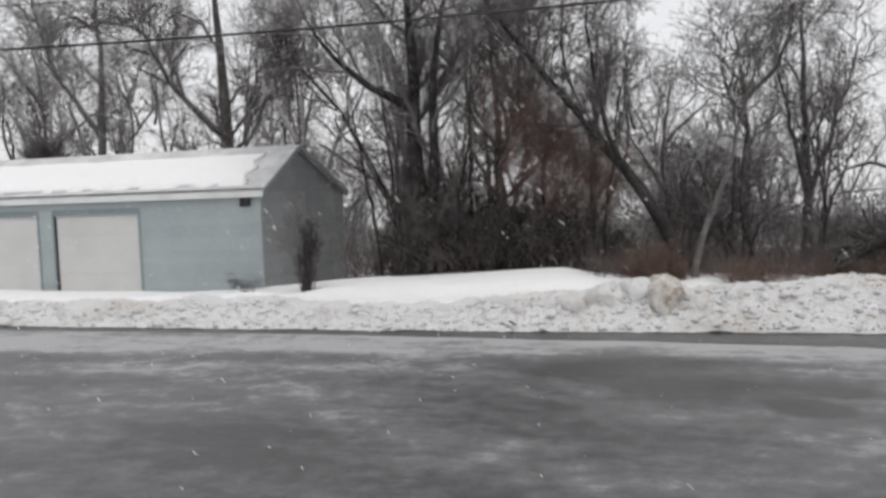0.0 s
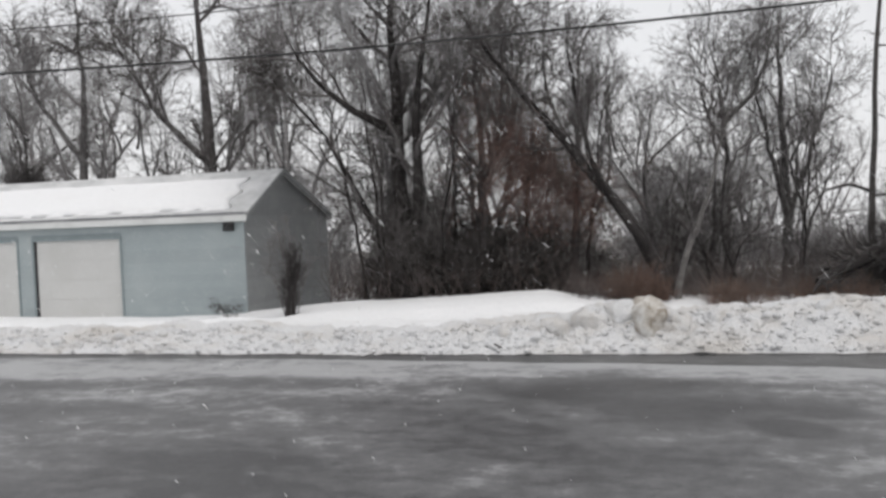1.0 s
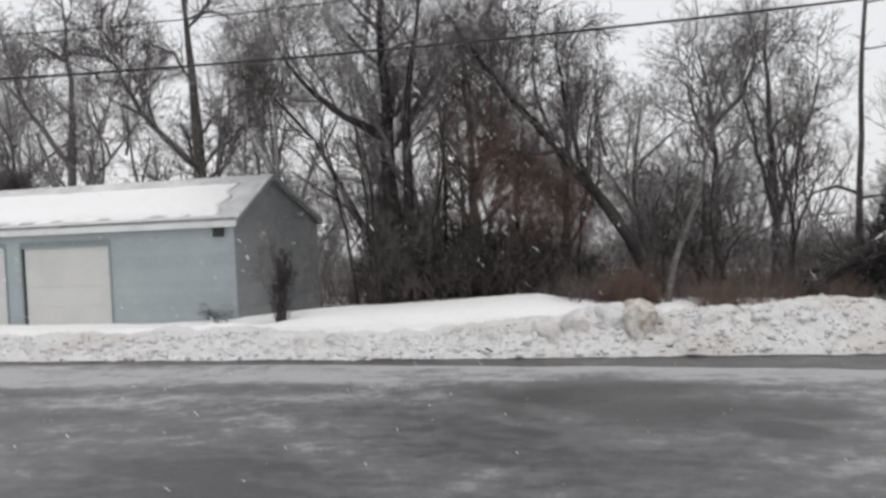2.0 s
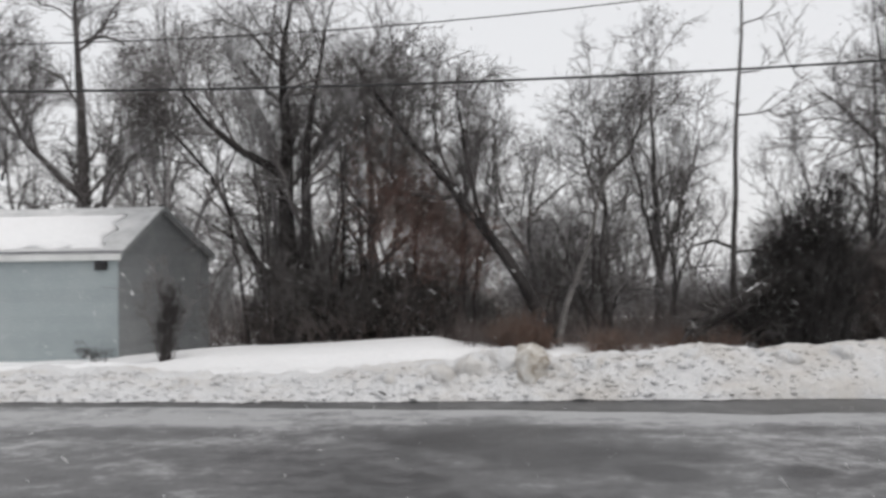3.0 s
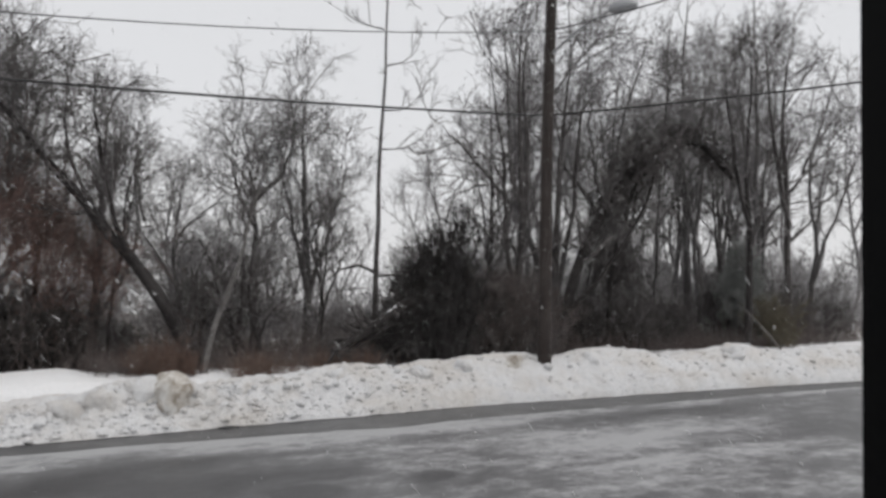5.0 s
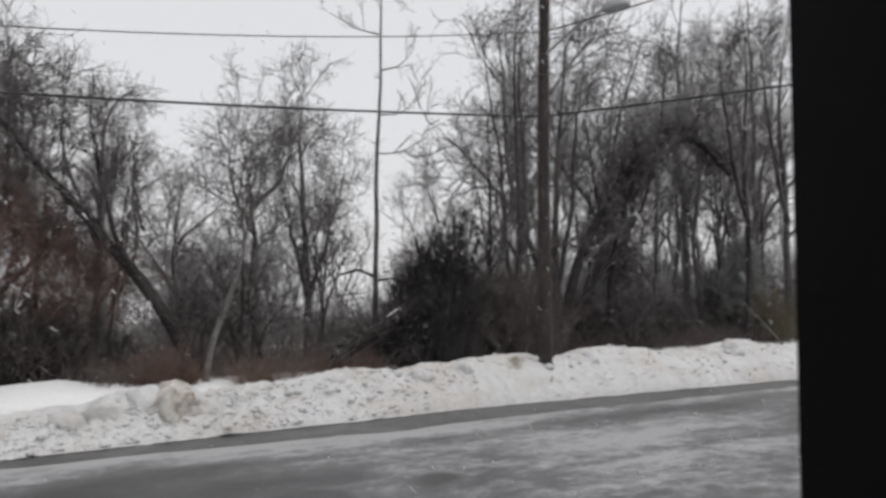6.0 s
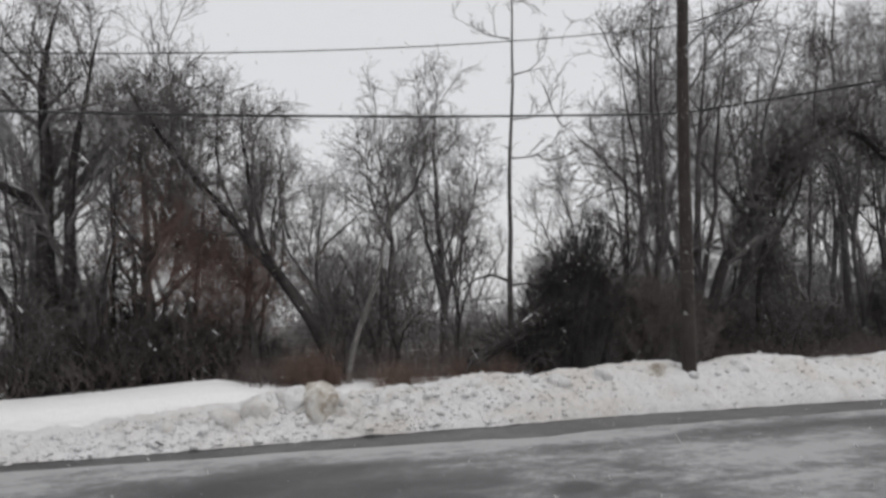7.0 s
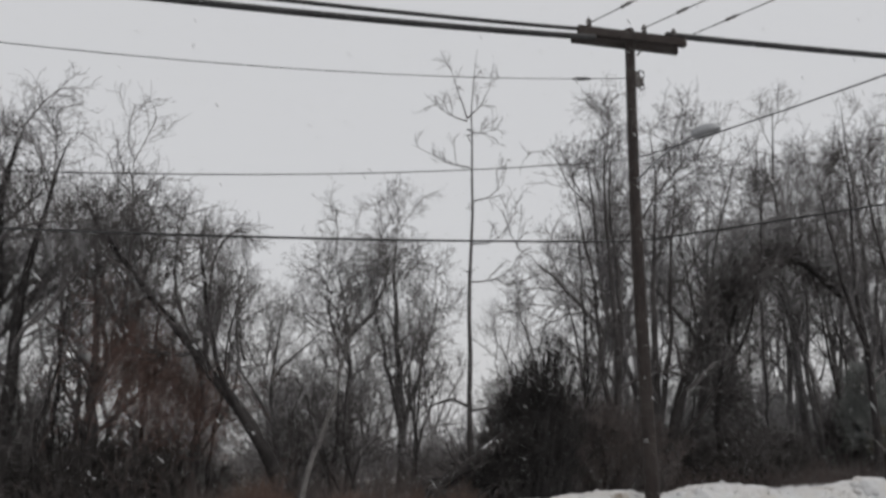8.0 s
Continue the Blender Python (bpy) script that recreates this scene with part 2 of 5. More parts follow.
def tube_arrays(P, R, sides):
    """Tapered tubes along polylines P (b, m, 3) with radii R (b, m)."""
    b, m, _ = P.shape
    T = np.gradient(P, axis=1)
    T /= np.linalg.norm(T, axis=2, keepdims=True) + 1e-9
    ref = np.where(np.abs(T[:, :1, 2:3]) > 0.9, np.array([1.0, 0, 0]), np.array([0, 0, 1.0]))
    A = np.cross(T, np.broadcast_to(ref, T.shape))
    A /= np.linalg.norm(A, axis=2, keepdims=True) + 1e-9
    B = np.cross(T, A)
    ang = np.arange(sides) * 2 * math.pi / sides
    V = P[:, :, None] + R[:, :, None, None] * (A[:, :, None] * np.cos(ang)[:, None] + B[:, :, None] * np.sin(ang)[:, None])
    idx = np.arange(b * m * sides).reshape(b, m, sides)
    i0, i1 = idx[:, :-1], idx[:, 1:]
    F = np.stack([i0, np.roll(i0, -1, 2), np.roll(i1, -1, 2), i1], -1).reshape(-1, 4)
    return V.reshape(-1, 3), F


def tubes(name, groups):
    """One mesh of many tubes; groups: (P, R, sides)."""
    vs, fs, n = [], [], 0
    for P, R, s in groups:
        v, f = tube_arrays(np.asarray(P, float), np.asarray(R, float), s)
        vs.append(v), fs.append(f + n)
        n += len(v)
    return quads(name, np.concatenate(vs), np.concatenate(fs))


def unit(v):
    return v / (np.linalg.norm(v, axis=-1, keepdims=True) + 1e-9)


def resample(pts, m, wobble=0.0, rng=None):
    """m points evenly along a smooth line through pts."""
    pts = np.asarray(pts, float)
    d = np.concatenate([[0], np.cumsum(np.linalg.norm(np.diff(pts, axis=0), axis=1))])
    s = np.linspace(0, d[-1], m)
    out = np.stack([np.interp(s, d, pts[:, k]) for k in range(3)], 1)
    for _ in range(2):
        out[1:-1] = 0.25 * out[:-2] + 0.5 * out[1:-1] + 0.25 * out[2:]
    if wobble:
        out[1:] += np.cumsum(rng.normal(0, wobble, (m - 1, 3)), axis=0) * np.array([1, 1, 0.3])
    return out


def sprout(rng, P, R, n, length, angle, up, m=4, umin=0.25, umax=1.0, wob=0.3, thin=0.55, rmin=0.004, taper=0.35, fall=0.55):
    """n side shoots on each of the lines P with radii R: lines and radii of the next order."""
    b, k, _ = P.shape
    par = np.repeat(np.arange(b), n)
    u = rng.uniform(umin, umax, b * n) * (k - 1)
    i = np.minimum(u.astype(int), k - 2)
    f = (u - i)[:, None]
    base = P[par, i] * (1 - f) + P[par, i + 1] * f
    rad = R[par, i] * (1 - f[:, 0]) + R[par, i + 1] * f[:, 0]
    t = unit(P[par, i + 1] - P[par, i])
    side = unit(np.cross(t, rng.normal(size=t.shape)))
    a = np.radians(rng.normal(angle, angle * 0.25, b * n))[:, None]
    d = unit(np.cos(a) * t + np.sin(a) * side + np.array([0, 0, up]) * 0.5)
    L = rng.uniform(*length, b * n)[:, None] * (1.15 - fall * (u / (k - 1)))[:, None]
    pts = [base]
    bow = rng.normal(0, wob * 2.2 / m, d.shape)
    for _ in range(m - 1):
        pts.append(pts[-1] + d * L / (m - 1))
        d = unit(d + bow + rng.normal(0, wob * 0.55, d.shape) + np.array([0, 0, up * 1.4 / m]))
    r0 = np.maximum(rad * thin, rmin)
    return np.stack(pts, 1), np.maximum(r0[:, None] * np.linspace(1, taper, m), rmin * 0.8)


def bare_tree(name, stems, label, group, seed, orders, mats=(None, None), twig=0.0058, kind="", wobble=0.045):
    """A leafless tree. stems: (points, radius at foot, radius at tip); orders: (n, length, angle, up) for each order of branching."""
    rng = np.random.default_rng(seed)
    foot = Vector(stems[0][0][0])
    root = thing(name, Matrix.Translation(foot), label, "tree", group, kind)
    m = 14
    P = np.stack([resample(p, m, wobble, rng) for p, _, _ in stems]) - np.array(foot)
    R = np.stack([(b * 0.2 + (a - b * 0.2) * np.linspace(1, 0, m) ** 0.95) * (1 + 0.25 * np.exp(-np.arange(m) * 1.2)) for _, a, b in stems])
    for k in range(len(stems)):
        part("trunk" if k == 0 else "limb", tubes("trunk", [(P[k:k + 1], R[k:k + 1], 9)]), mats[0] or M_BARK, root)
    groups, p, r = [], P, R
    for j, (n, length, angle, up) in enumerate(orders):
        last = j == len(orders) - 1
        p, r = sprout(rng, p, r, n, length, angle, up, m=7 if j == 0 else 5 if j == 1 else 3, umin=0.22 if j == 0 else 0.15, rmin=twig * (3.6, 2.0, 1.25, 1.0)[j], thin=0.55, wob=0.34, taper=0.45)
        r = np.minimum(r, (0.065, 0.03, 0.02, 0.02)[j])
        groups.append((p, r, 5 if j == 0 else 3))
    part("crown", tubes("crown", groups), mats[1] or M_TWIG, root)
    return root


ORD = [(11, (1.5, 3.3), 46, 0.42), (6, (0.8, 1.7), 48, 0.25), (5, (0.4, 0.9), 48, 0.12), (2, (0.2, 0.5), 46, 0.0)]
SPARSE = [(7, (1.4, 3.2), 48, 0.42), (5, (0.8, 1.6), 46, 0.28), (4, (0.4, 0.9), 46, 0.15), (1, (0.25, 0.5), 42, 0.05)]


def tangle(tree, spots, seed, mat):
    """Knots of dead climbing stems in a tree; spots: centre and half sizes."""
    r = np.random.default_rng(seed)
    inv = tree.matrix_world.inverted()
    for c, size, n in spots:
        p = np.array(inv @ Vector(c)) + r.normal(0, 0.5, (n, 3)) * np.array(size)
        d = unit(r.normal(size=(n, 3)) + np.array([0, 0, -0.2]))
        pts = [p]
        for _ in range(5):
            pts.append(pts[-1] + d * r.uniform(0.08, 0.22, (n, 1)))
            d = unit(d + r.normal(0, 0.7, d.shape))
        part("vine_tangle", tubes("vine_tangle", [(np.stack(pts, 1), np.broadcast_to(0.0075 * np.linspace(1, 0.7, 6), (n, 6)), 3)]), mat, tree, "knot of dead climbing stems")["kind"] = "stuff"


def box(bm, x0, x1, y0, y1, z0, z1, bevel=0.0):
    r = bmesh.ops.create_cube(bm, size=1, matrix=Matrix.LocRotScale(((x0 + x1) / 2, (y0 + y1) / 2, (z0 + z1) / 2), None, (x1 - x0, y1 - y0, z1 - z0)))
    if bevel:
        es = list({e for v in r["verts"] for e in v.link_edges})
        bmesh.ops.bevel(bm, geom=es, offset=bevel, segments=2, affect="EDGES")
    return bm


def block(*a, bevel=0.0):
    return box(bmesh.new(), *a, bevel=bevel)


def prism(outline, y0, y1):
    """A slab between y0 and y1 with an outline in x and z."""
    bm = bmesh.new()
    a = [bm.verts.new((x, y0, z)) for x, z in outline]
    b = [bm.verts.new((x, y1, z)) for x, z in outline]
    bm.faces.new(a)
    bm.faces.new(b[::-1])
    for i in range(len(a)):
        j = (i + 1) % len(a)
        bm.faces.new((a[j], a[i], b[i], b[j]))
    bmesh.ops.recalc_face_normals(bm, faces=bm.faces)
    return bm


# ---- ground, road, snow ----
EDGE_X, EDGE_Y = (-90, -10, -1, 9, 12.7, 16.2, 19.2, 24, 32, 60), (13.6, 13.5, 13.26, 13.33, 13.07, 12.78, 12.45, 11.9, 10.6, 5.0)
CREST_X = (-40, -14, -8.3, -5.2, -3.8, -1.6, -0.3, 1.5, 2.1, 3.1, 3.6, 5, 6.75, 7.85, 9, 9.8, 11.2, 12, 12.9, 14, 15, 15.8, 17.3, 18.5, 19.9, 22.6, 60)
CREST_Z = (0.24, 0.23, 0.31, 0.42, 0.28, 0.27, 0.42, 0.52, 0.72, 0.74, 0.62, 0.74, 0.88, 0.82, 0.88, 0.98, 1.0, 0.82, 1.03, 1.08, 0.94, 0.78, 0.95, 1.08, 0.85, 0.92, 0.9)
MOUND_X = (-40, -10, -8, -6, -3.8, -2.4, -1, 1.2, 1.9, 2.4, 4, 60)
MOUND_Z = (-0.3, -0.3, -0.2, 0.05, 0.42, 0.45, 0.56, 0.70, 0.66, 0.48, 0.5, 0.5)


def hill(x, y):
    """Height of the open snow and the woods' floor."""
    m = np.interp(x, MOUND_X, MOUND_Z)
    rise = np.clip((y - 15.2) / 2.6, 0, 1)
    fall = np.clip((y - 18.6) / 4, 0, 1)
    low = 0.5 * np.clip((y - 20.5) / 3.5, 0, 1) * np.clip((-3.2 - x) / 1.6, 0, 1)
    return m * rise * rise * (3 - 2 * rise) * (1 - 0.7 * fall) - low


def sheet(name, xs, ys, zf):
    X, Y = np.meshgrid(xs, ys)
    V = np.stack([X, Y, zf(X, Y)], -1).reshape(-1, 3)
    i = np.arange(len(xs) * len(ys)).reshape(len(ys), len(xs))
    F = np.stack([i[:-1, :-1], i[:-1, 1:], i[1:, 1:], i[1:, :-1]], -1).reshape(-1, 4)
    return quads(name, V, F)


def fbm(X, Y, scale, octaves=4, seed=0.0):
    return np.array([noise.fractal((x * scale + seed, y * scale, seed), 1.0, 2.1, octaves) for x, y in zip(X.ravel(), Y.ravel())]).reshape(X.shape)


def ground_z(X, Y):
    near = (np.abs(X) < 60) & (Y < 70) & (Y > 13)
    z = np.where(Y < 14.2, -0.06, hill(X, Y) - 0.02)
    z[near] += 0.05 * fbm(X[near], Y[near], 0.5)
    return z


gx = np.concatenate([[-3000, -800, -250, -120, -70], np.linspace(-45, 60, 130), [80, 130, 260, 800, 3000]])
gy = np.concatenate([[-3000, -600, -150, -40, -12, 0, 10, 13, 14], np.linspace(14.6, 30, 40), np.linspace(32, 70, 16), [90, 140, 300, 900, 3000]])
part("ground", sheet("ground", gx, gy, ground_z), M_SNOW)
tagged(bpy.data.objects["ground"], "snow-covered ground reaching back under the bare woods", "ground", kind="structure")

fx, fy = np.linspace(-44, 70, 110), np.linspace(19.4, 69, 60)
floor_sheet = sheet("woods_floor", fx, fy, lambda X, Y: ground_z(X, Y) + 0.03 - 0.3 * np.clip((-4.5 - X) * 2, 0, 1) * (Y < 27.5))
tagged(part("woods_floor", floor_sheet, M_LITTER), "dark leaf litter with patches of snow under the trees", "woodland floor", kind="structure")
rx = np.concatenate([[-2500, -600, -200, -90], np.linspace(-60, 60, 61), [90, 200, 600, 2500]])


def road_sheet():
    rows = [-9.0, -3, 0, 4, 8, 11, 12.2]
    V, n = [], len(rx)
    for y in rows:
        V += [(x, y if x < 12 else y - 0.006 * (x - 12) ** 2 if x < 60 else y - 14 - 0.3 * (x - 60), 0.02) for x in rx]
    e = np.interp(rx, EDGE_X, EDGE_Y) + 0.35
    V += [(x, yy if x < 60 else 5 - 0.3 * (x - 60), 0.02) for x, yy in zip(rx, e)]
    k = np.arange(n * (len(rows) + 1)).reshape(-1, n)
    F = np.stack([k[:-1, :-1], k[:-1, 1:], k[1:, 1:], k[1:, :-1]], -1).reshape(-1, 4)
    return quads("road", V, F)


tagged(part("road", road_sheet(), M_ROAD), "wet grey asphalt road streaked with thin slush", "road", kind="structure")


def gutter(xw, ws, rough, lift):
    """A strip along the foot of the bank: the bare wet asphalt and the dark seam."""
    xs = np.linspace(-60, 52, 450)
    e = np.interp(xs, EDGE_X, EDGE_Y)
    w = np.interp(xs, xw, ws) * np.array([1 + rough * (noise.noise((x * 0.7, 1, 4)) + 0.5 * noise.noise((x * 3.1, 2, 4))) for x in xs])
    V = np.concatenate([np.stack([xs, e - w, np.full(450, lift)], 1), np.stack([xs, e + 0.3, np.full(450, lift)], 1)])
    i = np.arange(449)
    return quads("wet_gutter", V, np.stack([i, i + 1, i + 451, i + 450], 1))


tagged(part("wet_gutter", gutter((-14, -3, 1, 3.5, 6.5, 14, 25), (0.3, 0.42, 0.7, 0.95, 1.3, 1.15, 0.7), 0.13, 0.024), M_WET), "bare wet asphalt along the foot of the snow bank", "road edge", kind="structure")
# near-black strip: wet asphalt plus the bank's undercut shadow, painted as colour
tagged(part("meltwater_seam", gutter((-14, 1, 5, 9, 12, 14, 25), (0.07, 0.10, 0.16, 0.08, 0.12, 0.24, 0.26), 0.9, 0.029), M_SEAM), "thin black line of meltwater and painted undercut shade below the snow bank", "road edge", kind="structure")


def bank_mesh(x0, x1, dx, dy):
    xs, w = np.arange(x0, x1 + dx / 2, dx), np.arange(0, 3.6 + dy, dy)
    S, W = np.meshgrid(xs, w)
    edge = np.interp(S, EDGE_X, EDGE_Y)
    jag = 0.10 * fbm(S, S * 0 + 3.3, 0.9, 4) + 0.05 * fbm(S, S * 0 + 7.3, 4.0, 2)
    Y = edge + W + jag * np.clip(1 - W / 0.8, 0, 1)
    crest = np.interp(S, CREST_X, CREST_Z)
    wide = np.interp(S, (-14, 1, 2.5, 9), (1.9, 1.9, 1.5, 1.3))
    s = np.clip(W / wide, 0, 1)
    face = crest * np.sin(s * math.pi / 2) ** 0.8
    back = np.clip((W - wide) / 1.4, 0, 1)
    behind = np.maximum(hill(S, Y), -0.3) + 0.02
    z = face * (1 - back * back * (3 - 2 * back)) + behind * back * back * (3 - 2 * back)
    rough = np.interp(S, (-14, 0, 3, 8, 11, 30), (0.10, 0.13, 0.19, 0.15, 0.10, 0.09)) * np.clip(W * 5, 0, 1) * (1 - 0.6 * back) * np.interp(s, (0, 0.8, 1), (1, 0.9, 0.45))
    lump = fbm(S, Y, 1.6, 3) * 0.9 + np.abs(fbm(S, Y, 4.2, 3, 9.0)) * 0.7 + np.abs(fbm(S, Y, 6.5, 2, 21.0)) * 0.35
    z = z + rough * (lump - 0.25) + 0.03
    z[0] = 0.0
    i = np.arange(S.size).reshape(S.shape)
    F = np.stack([i[:-1, :-1], i[:-1, 1:], i[1:, 1:], i[1:, :-1]], -1).reshape(-1, 4)
    me = quads("bank", np.stack([S, Y, z], -1).reshape(-1, 3), F)
    me.materials.append(M_BANK)
    me.materials.append(M_SNOW)
    clean = (W + 0.35 * fbm(S, Y, 1.3, 3, 5.0) > wide + np.interp(S, (-9, -2, 1.5, 3), (-0.35, -0.25, 0.05, 0.9)))[:-1, :-1]
    me.polygons.foreach_set("material_index", clean.ravel().astype(np.int32))
    return me


tagged(part("snow_bank", bank_mesh(-40, 46, 0.065, 0.055), M_BANK), "ploughed roadside snow bank, lumpy and sand-stained", "snow bank", kind="structure")


# ---- the shed ----
SHED_L, SHED_D, WALL_H, RIDGE_H, RIDGE_Y = 11.4, 6.1, 2.74, 4.08, 2.4
shed = thing("garage_shed", pose(-6.84, 20.2, -0.06, 0, -1.3, -9.5), "blue-grey clapboard garage with two white doors and snowy roof", "garage")
DOORS = ((-6.94, -3.95), (-10.5, -7.52))


def clapboard(x0, x1, z0, z1):
    """One lapped board, thicker at its lower edge, on the front."""
    return prism([(x0, z0), (x1, z0), (x1, z1), (x0, z1)], -0.03, 0.0)


def shed_walls():
    bm = bmesh.new()
    box(bm, -3.95, -0.02, 0.0, 0.12, -0.75, WALL_H)
    box(bm, -7.52, -6.94, 0.0, 0.12, -0.75, WALL_H)
    box(bm, -SHED_L, -10.5, 0.0, 0.12, -0.75, WALL_H)
    box(bm, -6.94, -3.95, 0.0, 0.12, 2.2, WALL_H)
    box(bm, -10.5, -7.52, 0.0, 0.12, 2.2, WALL_H)
    part("front_wall", bm, M_SHEATH, shed)
    part("rear_wall", block(-SHED_L, -0.02, SHED_D - 0.12, SHED_D, -0.75, WALL_H), M_SHEATH, shed)
    for x in (-0.12, -SHED_L):
        g = prism([(0.12, -0.75), (SHED_D - 0.12, -0.75), (SHED_D - 0.12, WALL_H), (RIDGE_Y, RIDGE_H - 0.1), (0.12, WALL_H)], 0, 0.1)
        g.transform(Matrix(((0, 1, 0, x), (1, 0, 0, 0), (0, 0, 1, 0), (0, 0, 0, 1))))
        bmesh.ops.recalc_face_normals(g, faces=g.faces)
        part("gable_wall", g, M_SHEATH, shed)


shed_walls()
STEP = 0.182
rows = int(WALL_H / STEP) + 1
share = {}
for k in range(-1, rows):
    z0, z1 = k * STEP, min((k + 1) * STEP + 0.02, WALL_H)
    spans = [(-3.9, 0.0), (-7.47, -6.99), (-SHED_L, -10.55)] if z1 < 2.24 else [(-SHED_L, 0.0)] if z0 > 2.2 else [(-3.9, 0.0), (-7.47, -6.99), (-SHED_L, -10.55)]
    for a, b in spans:
        bm = bmesh.new()
        vs = [bm.verts.new(c) for c in ((a, -0.015, z0), (b, -0.015, z0), (b, -0.008, z1), (a, -0.008, z1), (a, 0, z0), (b, 0, z0), (b, 0, z1), (a, 0, z1))]
        for q in ((0, 1, 2, 3), (5, 4, 7, 6), (4, 5, 1, 0), (3, 2, 6, 7), (4, 0, 3, 7), (1, 5, 6, 2)):
            bm.faces.new([vs[i] for i in q])
        part("clapboard", bm, M_SIDING, shed)
for k in range(-4, int((RIDGE_H - 0.1) / STEP) + 1):
    z0, z1 = k * STEP, min((k + 1) * STEP + 0.02, RIDGE_H - 0.06)

    def reach(z, run):
        return 0.0 if z <= WALL_H else (z - WALL_H) / (RIDGE_H - WALL_H) * run
    a0, a1 = reach(z0, RIDGE_Y), reach(z1, RIDGE_Y)
    b0, b1 = SHED_D - reach(z0, SHED_D - RIDGE_Y), SHED_D - reach(z1, SHED_D - RIDGE_Y)
    bm = bmesh.new()
    vs = [bm.verts.new(c) for c in ((0.016, a0, z0), (0.016, b0, z0), (0.008, b1, z1), (0.008, a1, z1), (-0.02, a0, z0), (-0.02, b0, z0), (-0.02, b1, z1), (-0.02, a1, z1))]
    for q in ((0, 1, 2, 3), (5, 4, 7, 6), (4, 5, 1, 0), (3, 2, 6, 7), (4, 0, 3, 7), (1, 5, 6, 2)):
        bm.faces.new([vs[i] for i in q])
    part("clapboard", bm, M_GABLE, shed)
part("corner_trim", block(-0.09, 0.035, -0.036, -0.002, -0.2, WALL_H - 0.02, bevel=0.006), M_SIDING, shed)
for a, b in DOORS:
    door = part("garage_door", block(a + 0.02, b - 0.02, 0.03, 0.07, -0.15, 2.18), M_WHITE, shed, "plain white sectional garage door, closed")
    for k in range(4):
        part("door_panel", block(a + 0.03, b - 0.03, 0.008, 0.03, -0.14 + k * 0.58, 0.437 + k * 0.58, bevel=0.003), M_WHITE, door)
    part("door_jamb", block(a - 0.05, a + 0.015, -0.04, 0.03, -0.2, 2.24, bevel=0.005), M_SHEATH, shed)
    part("door_jamb", block(b - 0.015, b + 0.05, -0.04, 0.03, -0.2, 2.24, bevel=0.005), M_SHEATH, shed)
    # dark strip standing in for the shade at the left jamb
    part("door_gap", block(a + 0.016, a + 0.10, -0.012, 0.006, -0.15, 2.175), M_DARK, shed, "dark strip painting the jamb's shade beside the garage door")
    part("door_header", block(a - 0.05, b + 0.05, -0.045, 0.03, 2.18, 2.27, bevel=0.005), M_SHEATH, shed)
vent = part("wall_vent", block(-0.60, -0.26, -0.07, -0.03, 2.30, 2.54, bevel=0.008), M_DARK, shed, "small dark louvred vent under the eave")
for k in range(5):
    part("vent_slat", block(-0.585, -0.275, -0.085, -0.072, 2.32 + k * 0.044, 2.345 + k * 0.044), M_DARK, vent)

OVER = 0.14


def roof_slab(front, thick, lift, s0, s1, x0, x1, bevel=0.0, wavy=0.0):
    """A slab on one slope; s0 and s1 run from the eave up to the ridge."""
    half = RIDGE_Y if front else SHED_D - RIDGE_Y
    run, SLOPE = math.hypot(half, RIDGE_H - WALL_H), math.atan2(RIDGE_H - WALL_H, half)
    bm = bmesh.new()
    bmesh.ops.create_grid(bm, x_segments=60 if wavy else 1, y_segments=14 if wavy else 1, size=0.5)
    for v in bm.verts:
        u, w = v.co.x + 0.5, v.co.y + 0.5
        x = x0 + (x1 - x0) * u
        s = s0 + (s1 - s0) * w
        h = lift + thick
        if wavy:
            rim = min(u * (x1 - x0), (1 - u) * (x1 - x0), w * (s1 - s0) * 2.0, (1 - w) * (s1 - s0) * 0.35) / 0.35
            h = lift + thick * min(1, max(0.0, rim)) ** 0.5 * (1 + wavy * noise.noise((x * 0.9, s * 1.3, 2)))
            x += 0.55 * noise.noise((s * 4.2, 5, 0.3)) * u ** 14
            s += 0.05 * noise.noise((x * 1.4, 9, 0)) * (1 if w < 0.04 or w > 0.9 else 0)
        d = s * run
        v.co = (x, d * math.cos(SLOPE) - h * math.sin(SLOPE), WALL_H + d * math.sin(SLOPE) + h * math.cos(SLOPE))
    r = bmesh.ops.extrude_face_region(bm, geom=list(bm.faces))
    low = [g for g in r["geom"] if isinstance(g, bmesh.types.BMVert)]
    for v in low:
        d = v.co.y * math.cos(SLOPE) + (v.co.z - WALL_H) * math.sin(SLOPE)
        n = -v.co.y * math.sin(SLOPE) + (v.co.z - WALL_H) * math.cos(SLOPE)
        v.co += Vector((0, math.sin(SLOPE), -math.cos(SLOPE))) * (n - lift)
    if not front:
        for v in bm.verts:
            v.co.y = SHED_D - v.co.y
    bmesh.ops.recalc_face_normals(bm, faces=bm.faces)
    if wavy:
        for f in bm.faces:
            f.smooth = True
    return bm


